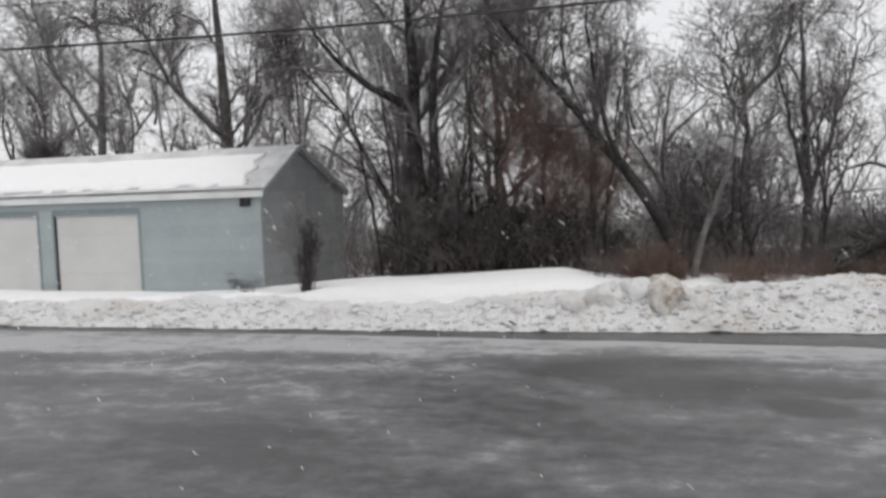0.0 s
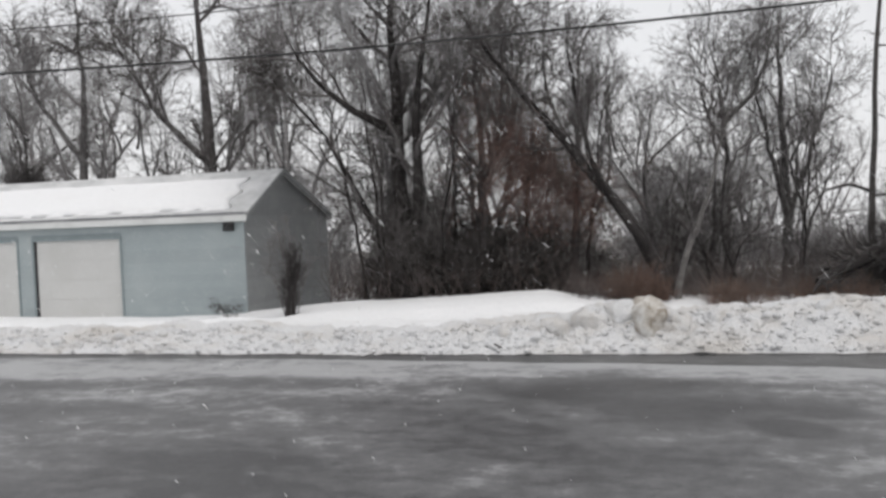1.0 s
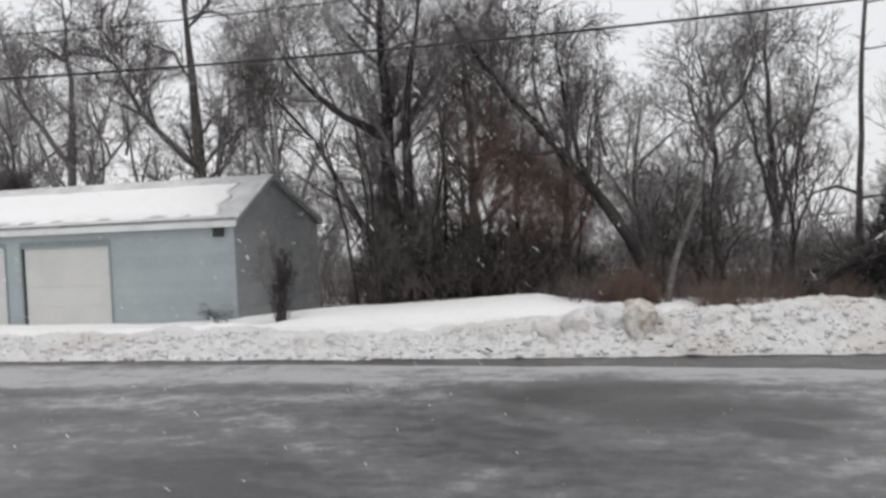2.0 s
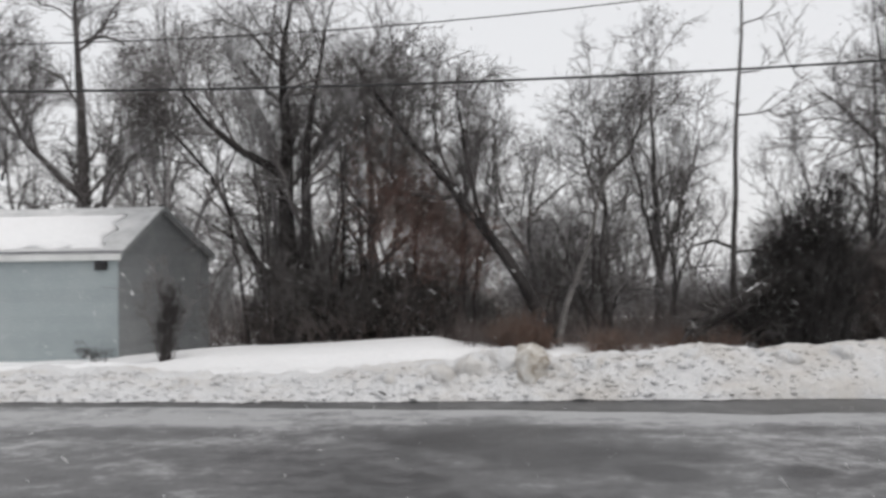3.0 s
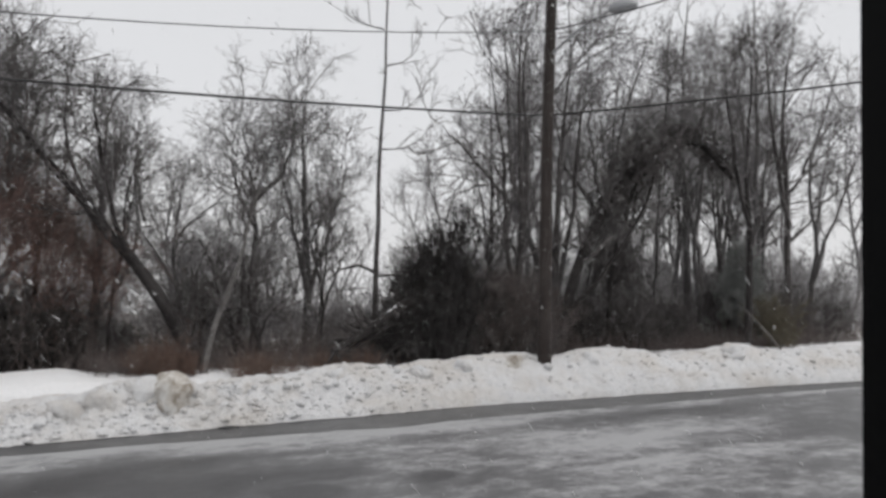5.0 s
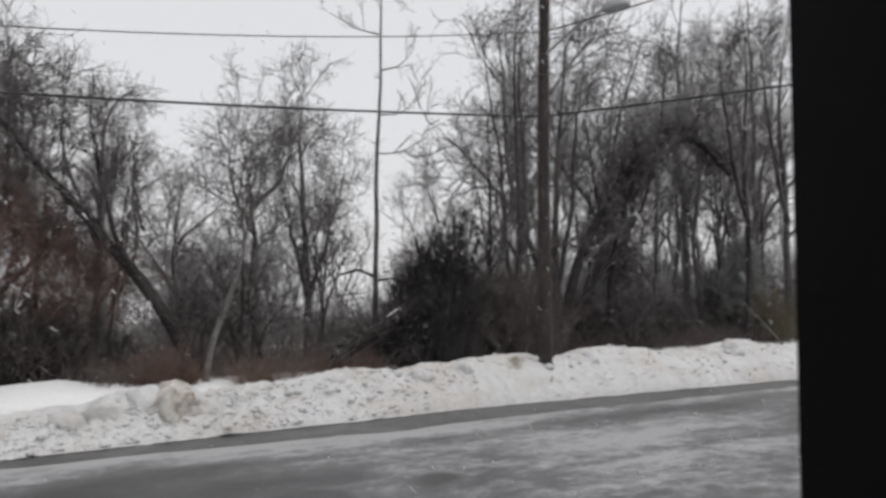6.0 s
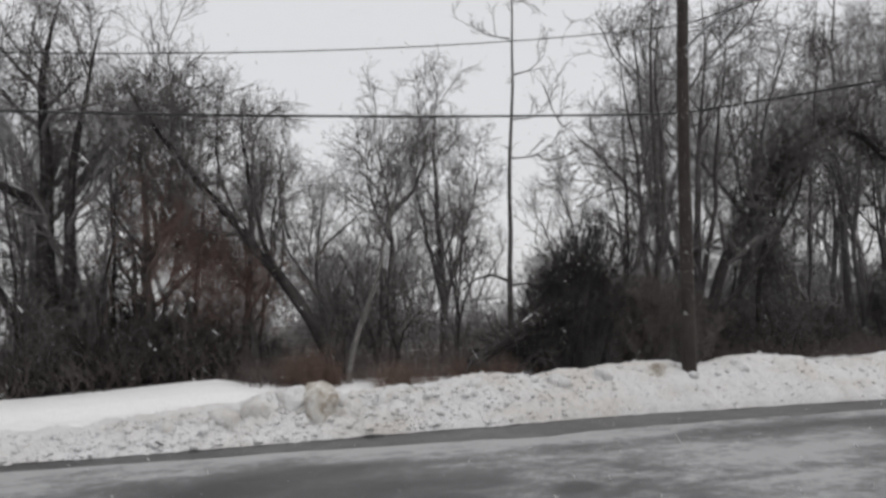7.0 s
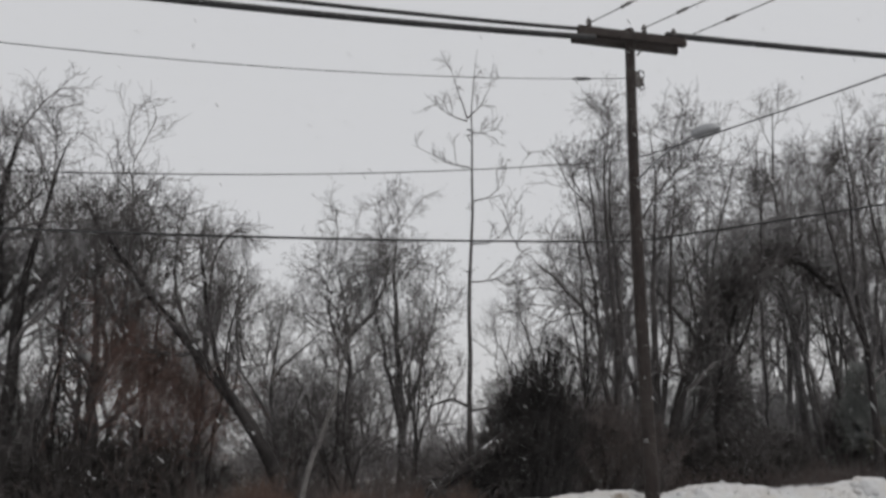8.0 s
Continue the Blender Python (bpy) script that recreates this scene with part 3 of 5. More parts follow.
for front in (True, False):
    half = RIDGE_Y if front else SHED_D - RIDGE_Y
    SLOPE, E0 = math.atan2(RIDGE_H - WALL_H, half), -OVER / math.hypot(half, RIDGE_H - WALL_H)
    part("roof_slope", roof_slab(front, 0.09, 0.0, E0, 1.0, -SHED_L - 0.2, 0.16), M_SHINGLE, shed, "grey shingled roof slope dusted with snow")
    eave_y = -OVER * math.cos(SLOPE)
    zf = WALL_H - OVER * math.sin(SLOPE)
    y0, y1 = (eave_y - 0.03, eave_y - 0.003) if front else (SHED_D - eave_y + 0.003, SHED_D - eave_y + 0.03)
    part("fascia", block(-SHED_L - 0.2, 0.17, y0, y1, zf - 0.11, zf + 0.08, bevel=0.006), M_TRIM, shed, "white eave board")
    # roof edge whose dark grey includes the shadow line beneath the snow
    part("drip_edge", block(-SHED_L - 0.2, 0.17, y0 - 0.02, y1 + 0.01, zf + 0.084, zf + 0.15, bevel=0.006), M_EAVE, shed, "roof edge above the eave board, darkened for the shadow line")
    sg = 1 if front else -1
    rake = prism([(eave_y, zf - 0.05), (half, RIDGE_H - 0.06), (half, RIDGE_H + 0.10), (eave_y, zf + 0.10)], 0.163, 0.19)
    rake.transform(Matrix(((0, 1, 0, 0), (sg, 0, 0, 0 if front else SHED_D), (0, 0, 1, 0), (0, 0, 0, 1))))
    bmesh.ops.recalc_face_normals(rake, faces=rake.faces)
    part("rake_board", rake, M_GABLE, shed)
SLOPE = math.atan2(RIDGE_H - WALL_H, RIDGE_Y)
part("soffit", block(-SHED_L - 0.19, 0.15, -OVER * math.cos(SLOPE), -0.03, WALL_H - OVER * math.sin(SLOPE) - 0.02, WALL_H - OVER * math.sin(SLOPE)), M_TRIM, shed)
snow_cap = part("roof_snow", roof_slab(True, 0.13, 0.094, 0.06, 0.82, -SHED_L - 0.15, -0.62, wavy=0.25), M_SNOW)
snow_cap.matrix_world = shed.matrix_world.copy()
tagged(snow_cap, "thick smooth snow lying on the lower garage roof", "snow")


# ---- hero trees ----
WOODS = "bare roadside trees"
bare_tree("tree", [([(-2.4, 21, 0), (-2.45, 21, 2.6), (-2.68, 21, 4.7), (-2.56, 21, 6.8), (-2.6, 21, 8.8), (-2.3, 21.2, 10.6)], 0.34, 0.07),
                   ([(-2.4, 21, 1.2), (-1.9, 20.8, 3.2), (-2.2, 20.7, 5.2), (-1.8, 20.7, 8.0), (-1.5, 20.6, 9.8)], 0.2, 0.05),
                   ([(-2.6, 21, 4.9), (-3.2, 20.9, 5.2), (-4.3, 20.7, 5.7), (-5.2, 20.4, 6.6), (-5.8, 20.2, 7.8)], 0.15, 0.03),
                   ([(-2.6, 21, 0.6), (-3.9, 21.4, 3.1), (-5.2, 21.8, 5.2), (-6.0, 22, 6.0), (-7.2, 22, 7.4)], 0.13, 0.03)],
          "large dark many-stemmed bare tree hung with vines", WOODS, 11, ORD, (M_WETBARK, M_TWIG))
tangle(bpy.data.objects["tree"], [((-6.2, 20.5, 6.5), (0.8, 0.6, 0.9), 380), ((-2.5, 20.9, 5.6), (0.7, 0.6, 1.8), 300), ((-2.6, 20.9, 2.2), (0.9, 0.6, 1.4), 300), ((-4.2, 21.4, 3.4), (0.7, 0.5, 1.0), 120), ((-1.8, 20.8, 8.6), (1.3, 0.7, 1.3), 120), ((0.2, 20.9, 7.4), (1.2, 0.7, 1.4), 100), ((-3.4, 20.8, 8.2), (1.0, 0.7, 1.2), 160)], 81, M_BARK)
bare_tree("tree", [([(0.1, 21, 0), (-0.2, 21, 2.6), (-0.28, 21, 4.6), (-0.4, 21, 6.6), (-0.6, 21, 8.2)], 0.19, 0.04),
                   ([(-0.25, 21, 3.6), (0.5, 20.8, 5.2), (0.5, 20.8, 6.6), (1.0, 20.8, 7.7)], 0.1, 0.03)],
          "tall dark bare tree in the thicket", WOODS, 12, ORD)
bare_tree("leaning_tree", [([(4.8, 19.5, 0.0), (4.45, 19.5, 0.8), (3.66, 19.5, 2.02), (2.75, 19.5, 3.32), (1.68, 19.5, 4.48), (0.64, 19.5, 5.6), (-0.1, 19.5, 6.45), (-0.8, 19.5, 7.2), (-1.15, 19.4, 7.9)], 0.205, 0.2),
                           ([(4.05, 19.4, 1.5), (3.35, 19.3, 2.65), (2.62, 19.3, 3.62), (2.2, 19.2, 4.6), (2.0, 19.1, 6.0), (1.7, 19, 7.6)], 0.11, 0.04)],
          "dark tree trunk leaning steeply across the thicket", WOODS, 13, [(10, (0.9, 2.2), 45, 0.7), (6, (0.5, 1.3), 45, 0.3), (5, (0.3, 0.8), 45, 0.2), (3, (0.2, 0.5), 45, 0.1)], (M_WETBARK, M_TWIG))
bare_tree("tree", [([(4.36, 18, 0), (4.5, 18, 0.8), (4.77, 18, 1.8), (5.15, 18, 2.65), (5.38, 18, 3.3), (5.5, 18, 4.1), (5.75, 18, 5.0)], 0.1, 0.05)],
          "small crooked tree with pale bark", WOODS, 14, [(8, (0.6, 1.3), 45, 0.6), (5, (0.3, 0.8), 45, 0.3), (4, (0.2, 0.5), 45, 0.2)], (M_BIRCH, M_TWIG), wobble=0.015)
bare_tree("tree", [([(7.7, 24, 0), (7.5, 24, 4.2), (7.35, 24, 5.9), (7.2, 24, 7.0), (6.7, 24, 8.2)], 0.17, 0.03),
                   ([(7.4, 24, 5.4), (8.2, 23.8, 6.4), (8.5, 23.8, 7.8)], 0.1, 0.03), ([(7.4, 24, 4.6), (6.5, 24, 6.0), (6.2, 24, 7.6)], 0.08, 0.02)],
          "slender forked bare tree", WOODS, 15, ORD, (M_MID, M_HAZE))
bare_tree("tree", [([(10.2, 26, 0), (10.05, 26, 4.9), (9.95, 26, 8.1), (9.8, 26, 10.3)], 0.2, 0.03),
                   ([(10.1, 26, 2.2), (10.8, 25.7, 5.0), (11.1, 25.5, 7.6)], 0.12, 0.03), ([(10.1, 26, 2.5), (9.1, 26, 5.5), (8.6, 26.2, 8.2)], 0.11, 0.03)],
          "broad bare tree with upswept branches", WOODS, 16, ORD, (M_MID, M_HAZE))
bare_tree("tree", [([(9.9, 20, 0), (9.9, 20, 1.75), (9.95, 20, 4.6), (10.05, 20, 6.9), (10.23, 20, 9.5), (10.0, 20, 12.1), (10.4, 20, 14.7)], 0.095, 0.02),
                   ([(10.0, 20, 12.1), (9.3, 19.9, 12.15), (8.7, 19.8, 12.35), (8.3, 19.8, 12.7)], 0.024, 0.012), ([(10.0, 20, 12.2), (9.7, 20.1, 13.0), (9.45, 20.1, 13.7), (9.35, 20.1, 14.3)], 0.024, 0.012),
                   ([(10.05, 20, 12.2), (10.6, 19.9, 12.7), (10.85, 19.9, 13.2), (10.95, 19.9, 13.9)], 0.024, 0.012), ([(10.06, 20, 10.5), (9.4, 20.1, 10.55), (8.7, 20.2, 10.9), (8.25, 20.2, 11.1)], 0.024, 0.012),
                   ([(10.2, 20, 9.4), (10.7, 19.9, 9.55), (11.1, 19.8, 9.95), (11.3, 19.8, 10.5)], 0.024, 0.012), ([(10.15, 20, 8.0), (10.7, 19.9, 8.05), (11.2, 19.8, 8.4), (11.5, 19.8, 8.8)], 0.024, 0.012),
                   ([(10.05, 20, 6.8), (10.8, 20, 6.9), (11.4, 20, 7.3), (11.8, 20, 7.9)], 0.024, 0.012), ([(10.0, 20, 11.8), (10.5, 20, 11.75), (10.9, 20, 11.95)], 0.025, 0.012),
                   ([(9.92, 20, 3.05), (9.3, 19.9, 3.25), (8.7, 19.9, 3.05), (8.2, 19.9, 2.5)], 0.045, 0.05), ([(9.92, 20, 2.9), (10.5, 19.9, 3.0), (11.2, 19.8, 2.8)], 0.04, 0.04)],
          "tall thin lone bare tree with short side twigs", WOODS, 17, [(5, (0.4, 0.9), 45, 0.4), (3, (0.25, 0.6), 45, 0.3), (2, (0.12, 0.3), 40, 0.2)], twig=0.004, wobble=0.02)
bare_tree("tree", [([(15.5, 20, 0), (15.43, 20, 3.0), (15.36, 20, 7), (15.1, 20, 10.4), (15.4, 20, 13.0)], 0.16, 0.04), ([(15.5, 20, 0.6), (14.8, 20.2, 4), (14.6, 20.3, 8), (14.2, 20.4, 10.8)], 0.12, 0.03), ([(15.4, 20, 4.2), (16.1, 20.2, 7.5), (16.0, 20.2, 10.0), (16.6, 20.2, 13.2)], 0.1, 0.03)],
          "dark bare tree behind the utility pole", WOODS, 18, ORD)
bare_tree("tree", [([(17.0, 20, 0), (17, 20, 3.5), (16.94, 20, 7.5), (17.4, 20, 10.2), (17.3, 20, 13.0)], 0.17, 0.04), ([(17.0, 20, 2.6), (17.9, 20, 5.4), (18.2, 20, 8.4), (19.0, 20, 12.6)], 0.1, 0.03)],
          "tall dark bare tree behind the snow bank", WOODS, 19, ORD)
bare_tree("arching_tree", [([(16.2, 19, 0.2), (16.5, 19, 1.4), (16.85, 19, 2.95), (17.75, 19, 4.8), (19.05, 19, 6.25), (20.45, 19, 7.8), (21.9, 19, 8.62), (23.75, 19, 8.4), (25.1, 19, 7.2)], 0.2, 0.6),
                           ([(16.6, 19, 1.6), (18.3, 18.8, 3.4), (20.0, 18.7, 5.4), (20.6, 18.7, 8.6), (21.0, 18.7, 10.6)], 0.09, 0.05),
                           ([(18.7, 19.3, 0.2), (18.8, 19.3, 2.6), (19.3, 19.2, 4.8), (20.2, 19.1, 7.3)], 0.11, 0.2)],
          "dark tree bent over into an arch", WOODS, 20, [(13, (0.8, 2.0), 50, 0.3), (6, (0.5, 1.2), 45, 0.2), (5, (0.3, 0.8), 45, 0.1), (3, (0.2, 0.5), 45, 0)], (M_WETBARK, M_TWIG))
bare_tree("tree", [([(24.8, 18, 0), (24.9, 18, 4), (24.88, 18, 7.2), (25.2, 18, 10), (25.0, 18, 13)], 0.16, 0.05), ([(24.9, 18, 5.2), (24.2, 18.2, 8.0), (23.9, 18.3, 11.6)], 0.09, 0.03)], "straight dark bare tree", WOODS, 21, ORD, (M_WETBARK, M_TWIG))
bare_tree("tree", [([(30.4, 20, 0), (30.6, 20, 6.7), (30.3, 20, 10.5), (30.9, 20, 15.2)], 0.2, 0.05), ([(30.5, 20, 5.5), (29.6, 20, 9), (29.2, 20.2, 14.0)], 0.12, 0.04)], "straight dark bare tree", WOODS, 22, ORD)
bare_tree("tree", [([(-11.0, 29, 0), (-11.19, 29, 4.7), (-11.29, 29, 7.3), (-11.44, 29, 11.3), (-11.6, 29, 14)], 0.36, 0.08),
                   ([(-11.2, 29, 4.9), (-13.1, 29, 6.6), (-14.1, 28.8, 8.5), (-15, 28.6, 10.2)], 0.16, 0.04)],
          "stout bare tree rising behind the garage", WOODS, 23, [(20, (2.0, 4.6), 52, 0.4), (7, (0.9, 2.0), 45, 0.3), (5, (0.5, 1.1), 45, 0.2), (2, (0.3, 0.6), 45, 0.1)], (M_BARK, M_TWIG), twig=0.009)
bare_tree("tree", [([(-15.9, 28, 0), (-15.87, 28, 4.5), (-15.65, 28, 7.2), (-15.95, 28, 12)], 0.24, 0.06), ([(-15.8, 28, 4.8), (-17.4, 28, 7), (-18.2, 28, 10)], 0.13, 0.03)],
          "bare tree behind the garage roof", WOODS, 24, ORD, (M_MID, M_HAZE), twig=0.0095)

tangle(bpy.data.objects["arching_tree"], [((20.3, 19, 7.3), (1.1, 0.6, 1.0), 480), ((18.5, 19, 5.5), (0.8, 0.6, 0.9), 300), ((22.2, 19, 8.5), (1.4, 0.5, 0.5), 380), ((16.7, 18.9, 1.7), (1.1, 0.6, 1.0), 260), ((17.5, 18.9, 4.2), (0.7, 0.5, 0.9), 110), ((24.4, 19, 7.8), (1.0, 0.5, 0.8), 200), ((19.5, 19, 6.4), (0.9, 0.6, 0.9), 260), ((19.9, 18.9, 5.0), (1.1, 0.6, 1.4), 260), ((18.8, 19, 3.0), (1.4, 0.6, 1.2), 280), ((22.6, 19, 6.2), (1.7, 0.6, 1.3), 110)], 82, M_WETBARK)
tangle(bpy.data.objects["leaning_tree"], [((0.4, 19.5, 5.6), (0.9, 0.6, 0.8), 260), ((-1.0, 19.5, 7.2), (1.0, 0.6, 0.8), 160)], 83, M_TWIG)

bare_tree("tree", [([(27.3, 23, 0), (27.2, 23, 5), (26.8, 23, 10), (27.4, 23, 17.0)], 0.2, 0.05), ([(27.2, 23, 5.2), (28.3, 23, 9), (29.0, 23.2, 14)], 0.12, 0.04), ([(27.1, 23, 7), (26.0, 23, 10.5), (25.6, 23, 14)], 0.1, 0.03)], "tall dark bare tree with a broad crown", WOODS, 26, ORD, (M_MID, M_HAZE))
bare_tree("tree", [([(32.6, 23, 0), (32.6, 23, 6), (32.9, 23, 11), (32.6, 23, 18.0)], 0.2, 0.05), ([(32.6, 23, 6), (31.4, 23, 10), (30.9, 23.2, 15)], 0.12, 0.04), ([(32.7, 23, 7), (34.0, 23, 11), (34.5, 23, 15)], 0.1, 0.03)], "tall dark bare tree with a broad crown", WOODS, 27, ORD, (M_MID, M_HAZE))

bare_tree("tree", [([(2.4, 21, 0), (2.55, 21, 4.5), (2.5, 21, 6.6), (2.7, 21, 7.8), (3.1, 20.9, 8.3), (3.5, 20.8, 7.9)], 0.12, 0.04), ([(2.5, 21, 3.6), (1.7, 21.2, 6.2), (1.6, 21.2, 8.8)], 0.07, 0.03)], "bare tree with a drooping crown", WOODS, 28, [(9, (0.7, 1.7), 50, 0.1), (6, (0.5, 1.1), 48, -0.1), (4, (0.3, 0.7), 46, -0.2)])
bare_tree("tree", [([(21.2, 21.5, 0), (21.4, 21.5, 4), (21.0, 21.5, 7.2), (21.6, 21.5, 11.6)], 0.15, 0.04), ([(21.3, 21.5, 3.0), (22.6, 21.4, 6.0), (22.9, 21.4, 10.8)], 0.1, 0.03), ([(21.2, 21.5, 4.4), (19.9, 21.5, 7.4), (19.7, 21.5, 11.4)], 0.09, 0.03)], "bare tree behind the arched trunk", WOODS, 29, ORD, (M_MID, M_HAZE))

# ---- the woods behind ----
rng = np.random.default_rng(5)
kinds = []
for k in range(6):
    h = (9.5, 11, 12, 10, 12.5, 9)[k]
    a = np.cumsum(rng.normal(0, 0.55, (6, 2)), axis=0)
    a -= a[0]
    stem = [(a[i, 0], a[i, 1], h * i / 5) for i in range(6)]
    lean = rng.normal(0, 1.1, (3, 2))
    forks = [([(*a[1 + q], h * (0.2 + 0.2 * q)), (a[1 + q, 0] + lean[q, 0] * 0.6, a[1 + q, 1] + lean[q, 1] * 0.6, h * (0.42 + 0.17 * q)), (a[1 + q, 0] + lean[q, 0] * 1.5, a[1 + q, 1] + lean[q, 1] * 1.5, h * (0.68 + 0.1 * q))], 0.09 - 0.015 * q, 0.02) for q in range(3)]
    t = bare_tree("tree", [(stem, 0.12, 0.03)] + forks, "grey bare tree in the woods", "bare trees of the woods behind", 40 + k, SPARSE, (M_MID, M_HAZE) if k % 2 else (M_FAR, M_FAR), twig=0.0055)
    kinds.append(t)
SPOTS = []
for row, (y, x0, x1, n) in enumerate(((22.6, -6, 3.5, 4), (22.3, 14, 38, 6), (24.0, -3, 36, 8), (28, -9, 48, 14), (35, -26, 54, 13), (45, -34, 64, 12), (30.5, -23, -7.0, 7))):
    for i in range(n):
        x = x0 + (x1 - x0) * (i + 0.5) / n + rng.normal(0, 0.8)
        SPOTS.append((x, y + rng.normal(0, 1.2), row))
SKY_X = (-2, -0.35, -0.2, -0.04, 0.02, 0.08, 0.15, 0.18, 0.24, 0.40, 0.43, 0.45, 0.59, 0.63, 0.68, 1.0, 1.4, 2)
SKY_H = (0.32, 0.32, 0.42, 0.43, 0.36, 0.33, 0.31, 0.26, 0.24, 0.27, 0.22, 0.10, 0.10, 0.40, 0.50, 0.60, 0.66, 0.66)
for i, (x, y, row) in enumerate(SPOTS):
    top = min(1.2 + y * float(np.interp(x / y, SKY_X, SKY_H)), 16.0) * rng.uniform(0.8, 1.0)
    k = (i % 3) * 2 + (1 if row < 3 or row == 6 else 0) if i >= 6 else i
    s = top / (9.5, 11, 12, 10, 12.5, 9)[k]
    m = Matrix.LocRotScale((x, y, 0.0), Euler((rng.normal(0, 0.05), rng.normal(0, 0.05), rng.uniform(0, 6.28))), (s, s, s))
    if i < 6:
        kinds[i].matrix_world = m
    else:
        copy_thing(kinds[k], m).scale = (s, s, s)


# ---- young trunks near the edge of the woods ----
for k, (x, y, h, lx, r0) in enumerate(((-3.5, 20.6, 6.0, -1.0, 0.06), (-3.2, 21.2, 7.0, -0.5, 0.07), (-2.9, 20.3, 5.5, -0.6, 0.05), (-1.5, 20.4, 6.5, 0.6, 0.07), (-1.0, 21.4, 7.5, -0.4, 0.08), (0.8, 20.6, 7.0, 0.5, 0.07), (2.6, 20.8, 6.5, 0.4, 0.06), (5.9, 20.6, 5.5, 0.3, 0.06), (6.6, 21.4, 6.0, -0.3, 0.06), (8.6, 21.0, 5.0, 0.2, 0.05), (14.0, 19.8, 7.4, 0.2, 0.08), (14.6, 20.8, 9.0, 0.3, 0.09), (18.6, 20.6, 8.5, 0.6, 0.06), (26.4, 20.2, 9.0, 0.3, 0.09), (16.4, 21.8, 10.0, 0.7, 0.08), (21.8, 22.0, 10.5, -0.6, 0.08), (23.4, 21.4, 9.0, 0.8, 0.07), (28.2, 21.6, 10.5, -0.7, 0.09), (29.4, 20.8, 9.5, 0.9, 0.08))):
    bare_tree("young_tree", [([(x, y, 0), (x + lx * 0.25, y, h * 0.35), (x + lx * 0.6, y + 0.1, h * 0.7), (x + lx, y + 0.2, h)], r0, 0.03)], "thin dark young tree at the edge of the woods", "young trees at the woods' edge", 200 + k, [(9, (0.7, 1.8), 45, 0.4), (5, (0.4, 1.0), 44, 0.3), (4, (0.2, 0.6), 42, 0.2)], (M_WETBARK, M_TWIG))

# ---- shrubs ----
def shrub(seed, h, mats):
    r = np.random.default_rng(seed)
    root = thing("shrub", Matrix.Identity(4), "tangled dark leafless shrub between the trunks", "shrub", "shrubs between the trunks")
    n = 7
    d = unit(np.stack([r.normal(0, 0.32, n), r.normal(0, 0.32, n), np.ones(n)], 1))
    pts = [np.stack([r.normal(0, 0.25, n), r.normal(0, 0.25, n), np.zeros(n)], 1)]
    hh = h * r.uniform(0.6, 1.0, (n, 1))
    for _ in range(6):
        pts.append(pts[-1] + d * hh / 6)
        d = unit(d + r.normal(0, 0.22, d.shape))
    P = np.stack(pts, 1)
    R = np.broadcast_to(np.linspace(0.035, 0.010, 7), (n, 7))
    for k in range(n):
        part("stem", tubes("stem", [(P[k:k + 1], R[k:k + 1], 5)]), mats[0], root)
    a, ra = sprout(r, P, R, 9, (0.6, 1.7), 50, 0.25, m=5, umin=0.1, wob=0.4, rmin=0.011)
    b, rb = sprout(r, a, ra, 5, (0.3, 0.9), 50, 0.1, m=4, umin=0.1, wob=0.4, rmin=0.0075)
    c, rc = sprout(r, b, rb, 3, (0.15, 0.45), 50, 0.0, m=3, umin=0.1, wob=0.4, rmin=0.006)
    part("crown", tubes("crown", [(a, ra, 3), (b, rb, 3), (c, rc, 3)]), mats[1], root)
    return root


# the farther shrubs take M_FAR, whose pale colour carries the haze
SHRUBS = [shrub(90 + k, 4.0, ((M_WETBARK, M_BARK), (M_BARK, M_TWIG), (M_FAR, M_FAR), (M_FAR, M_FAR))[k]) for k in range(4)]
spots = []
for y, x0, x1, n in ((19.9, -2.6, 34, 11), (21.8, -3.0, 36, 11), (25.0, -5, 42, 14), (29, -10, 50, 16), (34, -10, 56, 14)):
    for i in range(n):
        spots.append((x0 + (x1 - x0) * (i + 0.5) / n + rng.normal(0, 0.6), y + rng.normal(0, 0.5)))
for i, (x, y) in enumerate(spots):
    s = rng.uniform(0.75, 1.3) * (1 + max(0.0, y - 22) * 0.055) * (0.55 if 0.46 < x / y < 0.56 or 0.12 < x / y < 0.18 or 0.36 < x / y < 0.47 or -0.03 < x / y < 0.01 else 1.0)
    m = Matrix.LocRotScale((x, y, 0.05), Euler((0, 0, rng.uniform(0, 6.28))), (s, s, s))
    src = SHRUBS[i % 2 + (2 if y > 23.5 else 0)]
    if src.matrix_world.translation.length == 0:
        src.matrix_world = m
    else:
        copy_thing(src, m).scale = (s, s, s)
    bpy.context.view_layer.update()


corner = copy_thing(SHRUBS[0], Matrix.LocRotScale((-7.1, 19.5, -0.12), Euler((0, 0, 1)), (0.34, 0.34, 0.15)))
corner.scale = (0.34, 0.34, 0.15)
corner["label"] = "little dark bush in the snow at the garage corner"
del corner["group"]

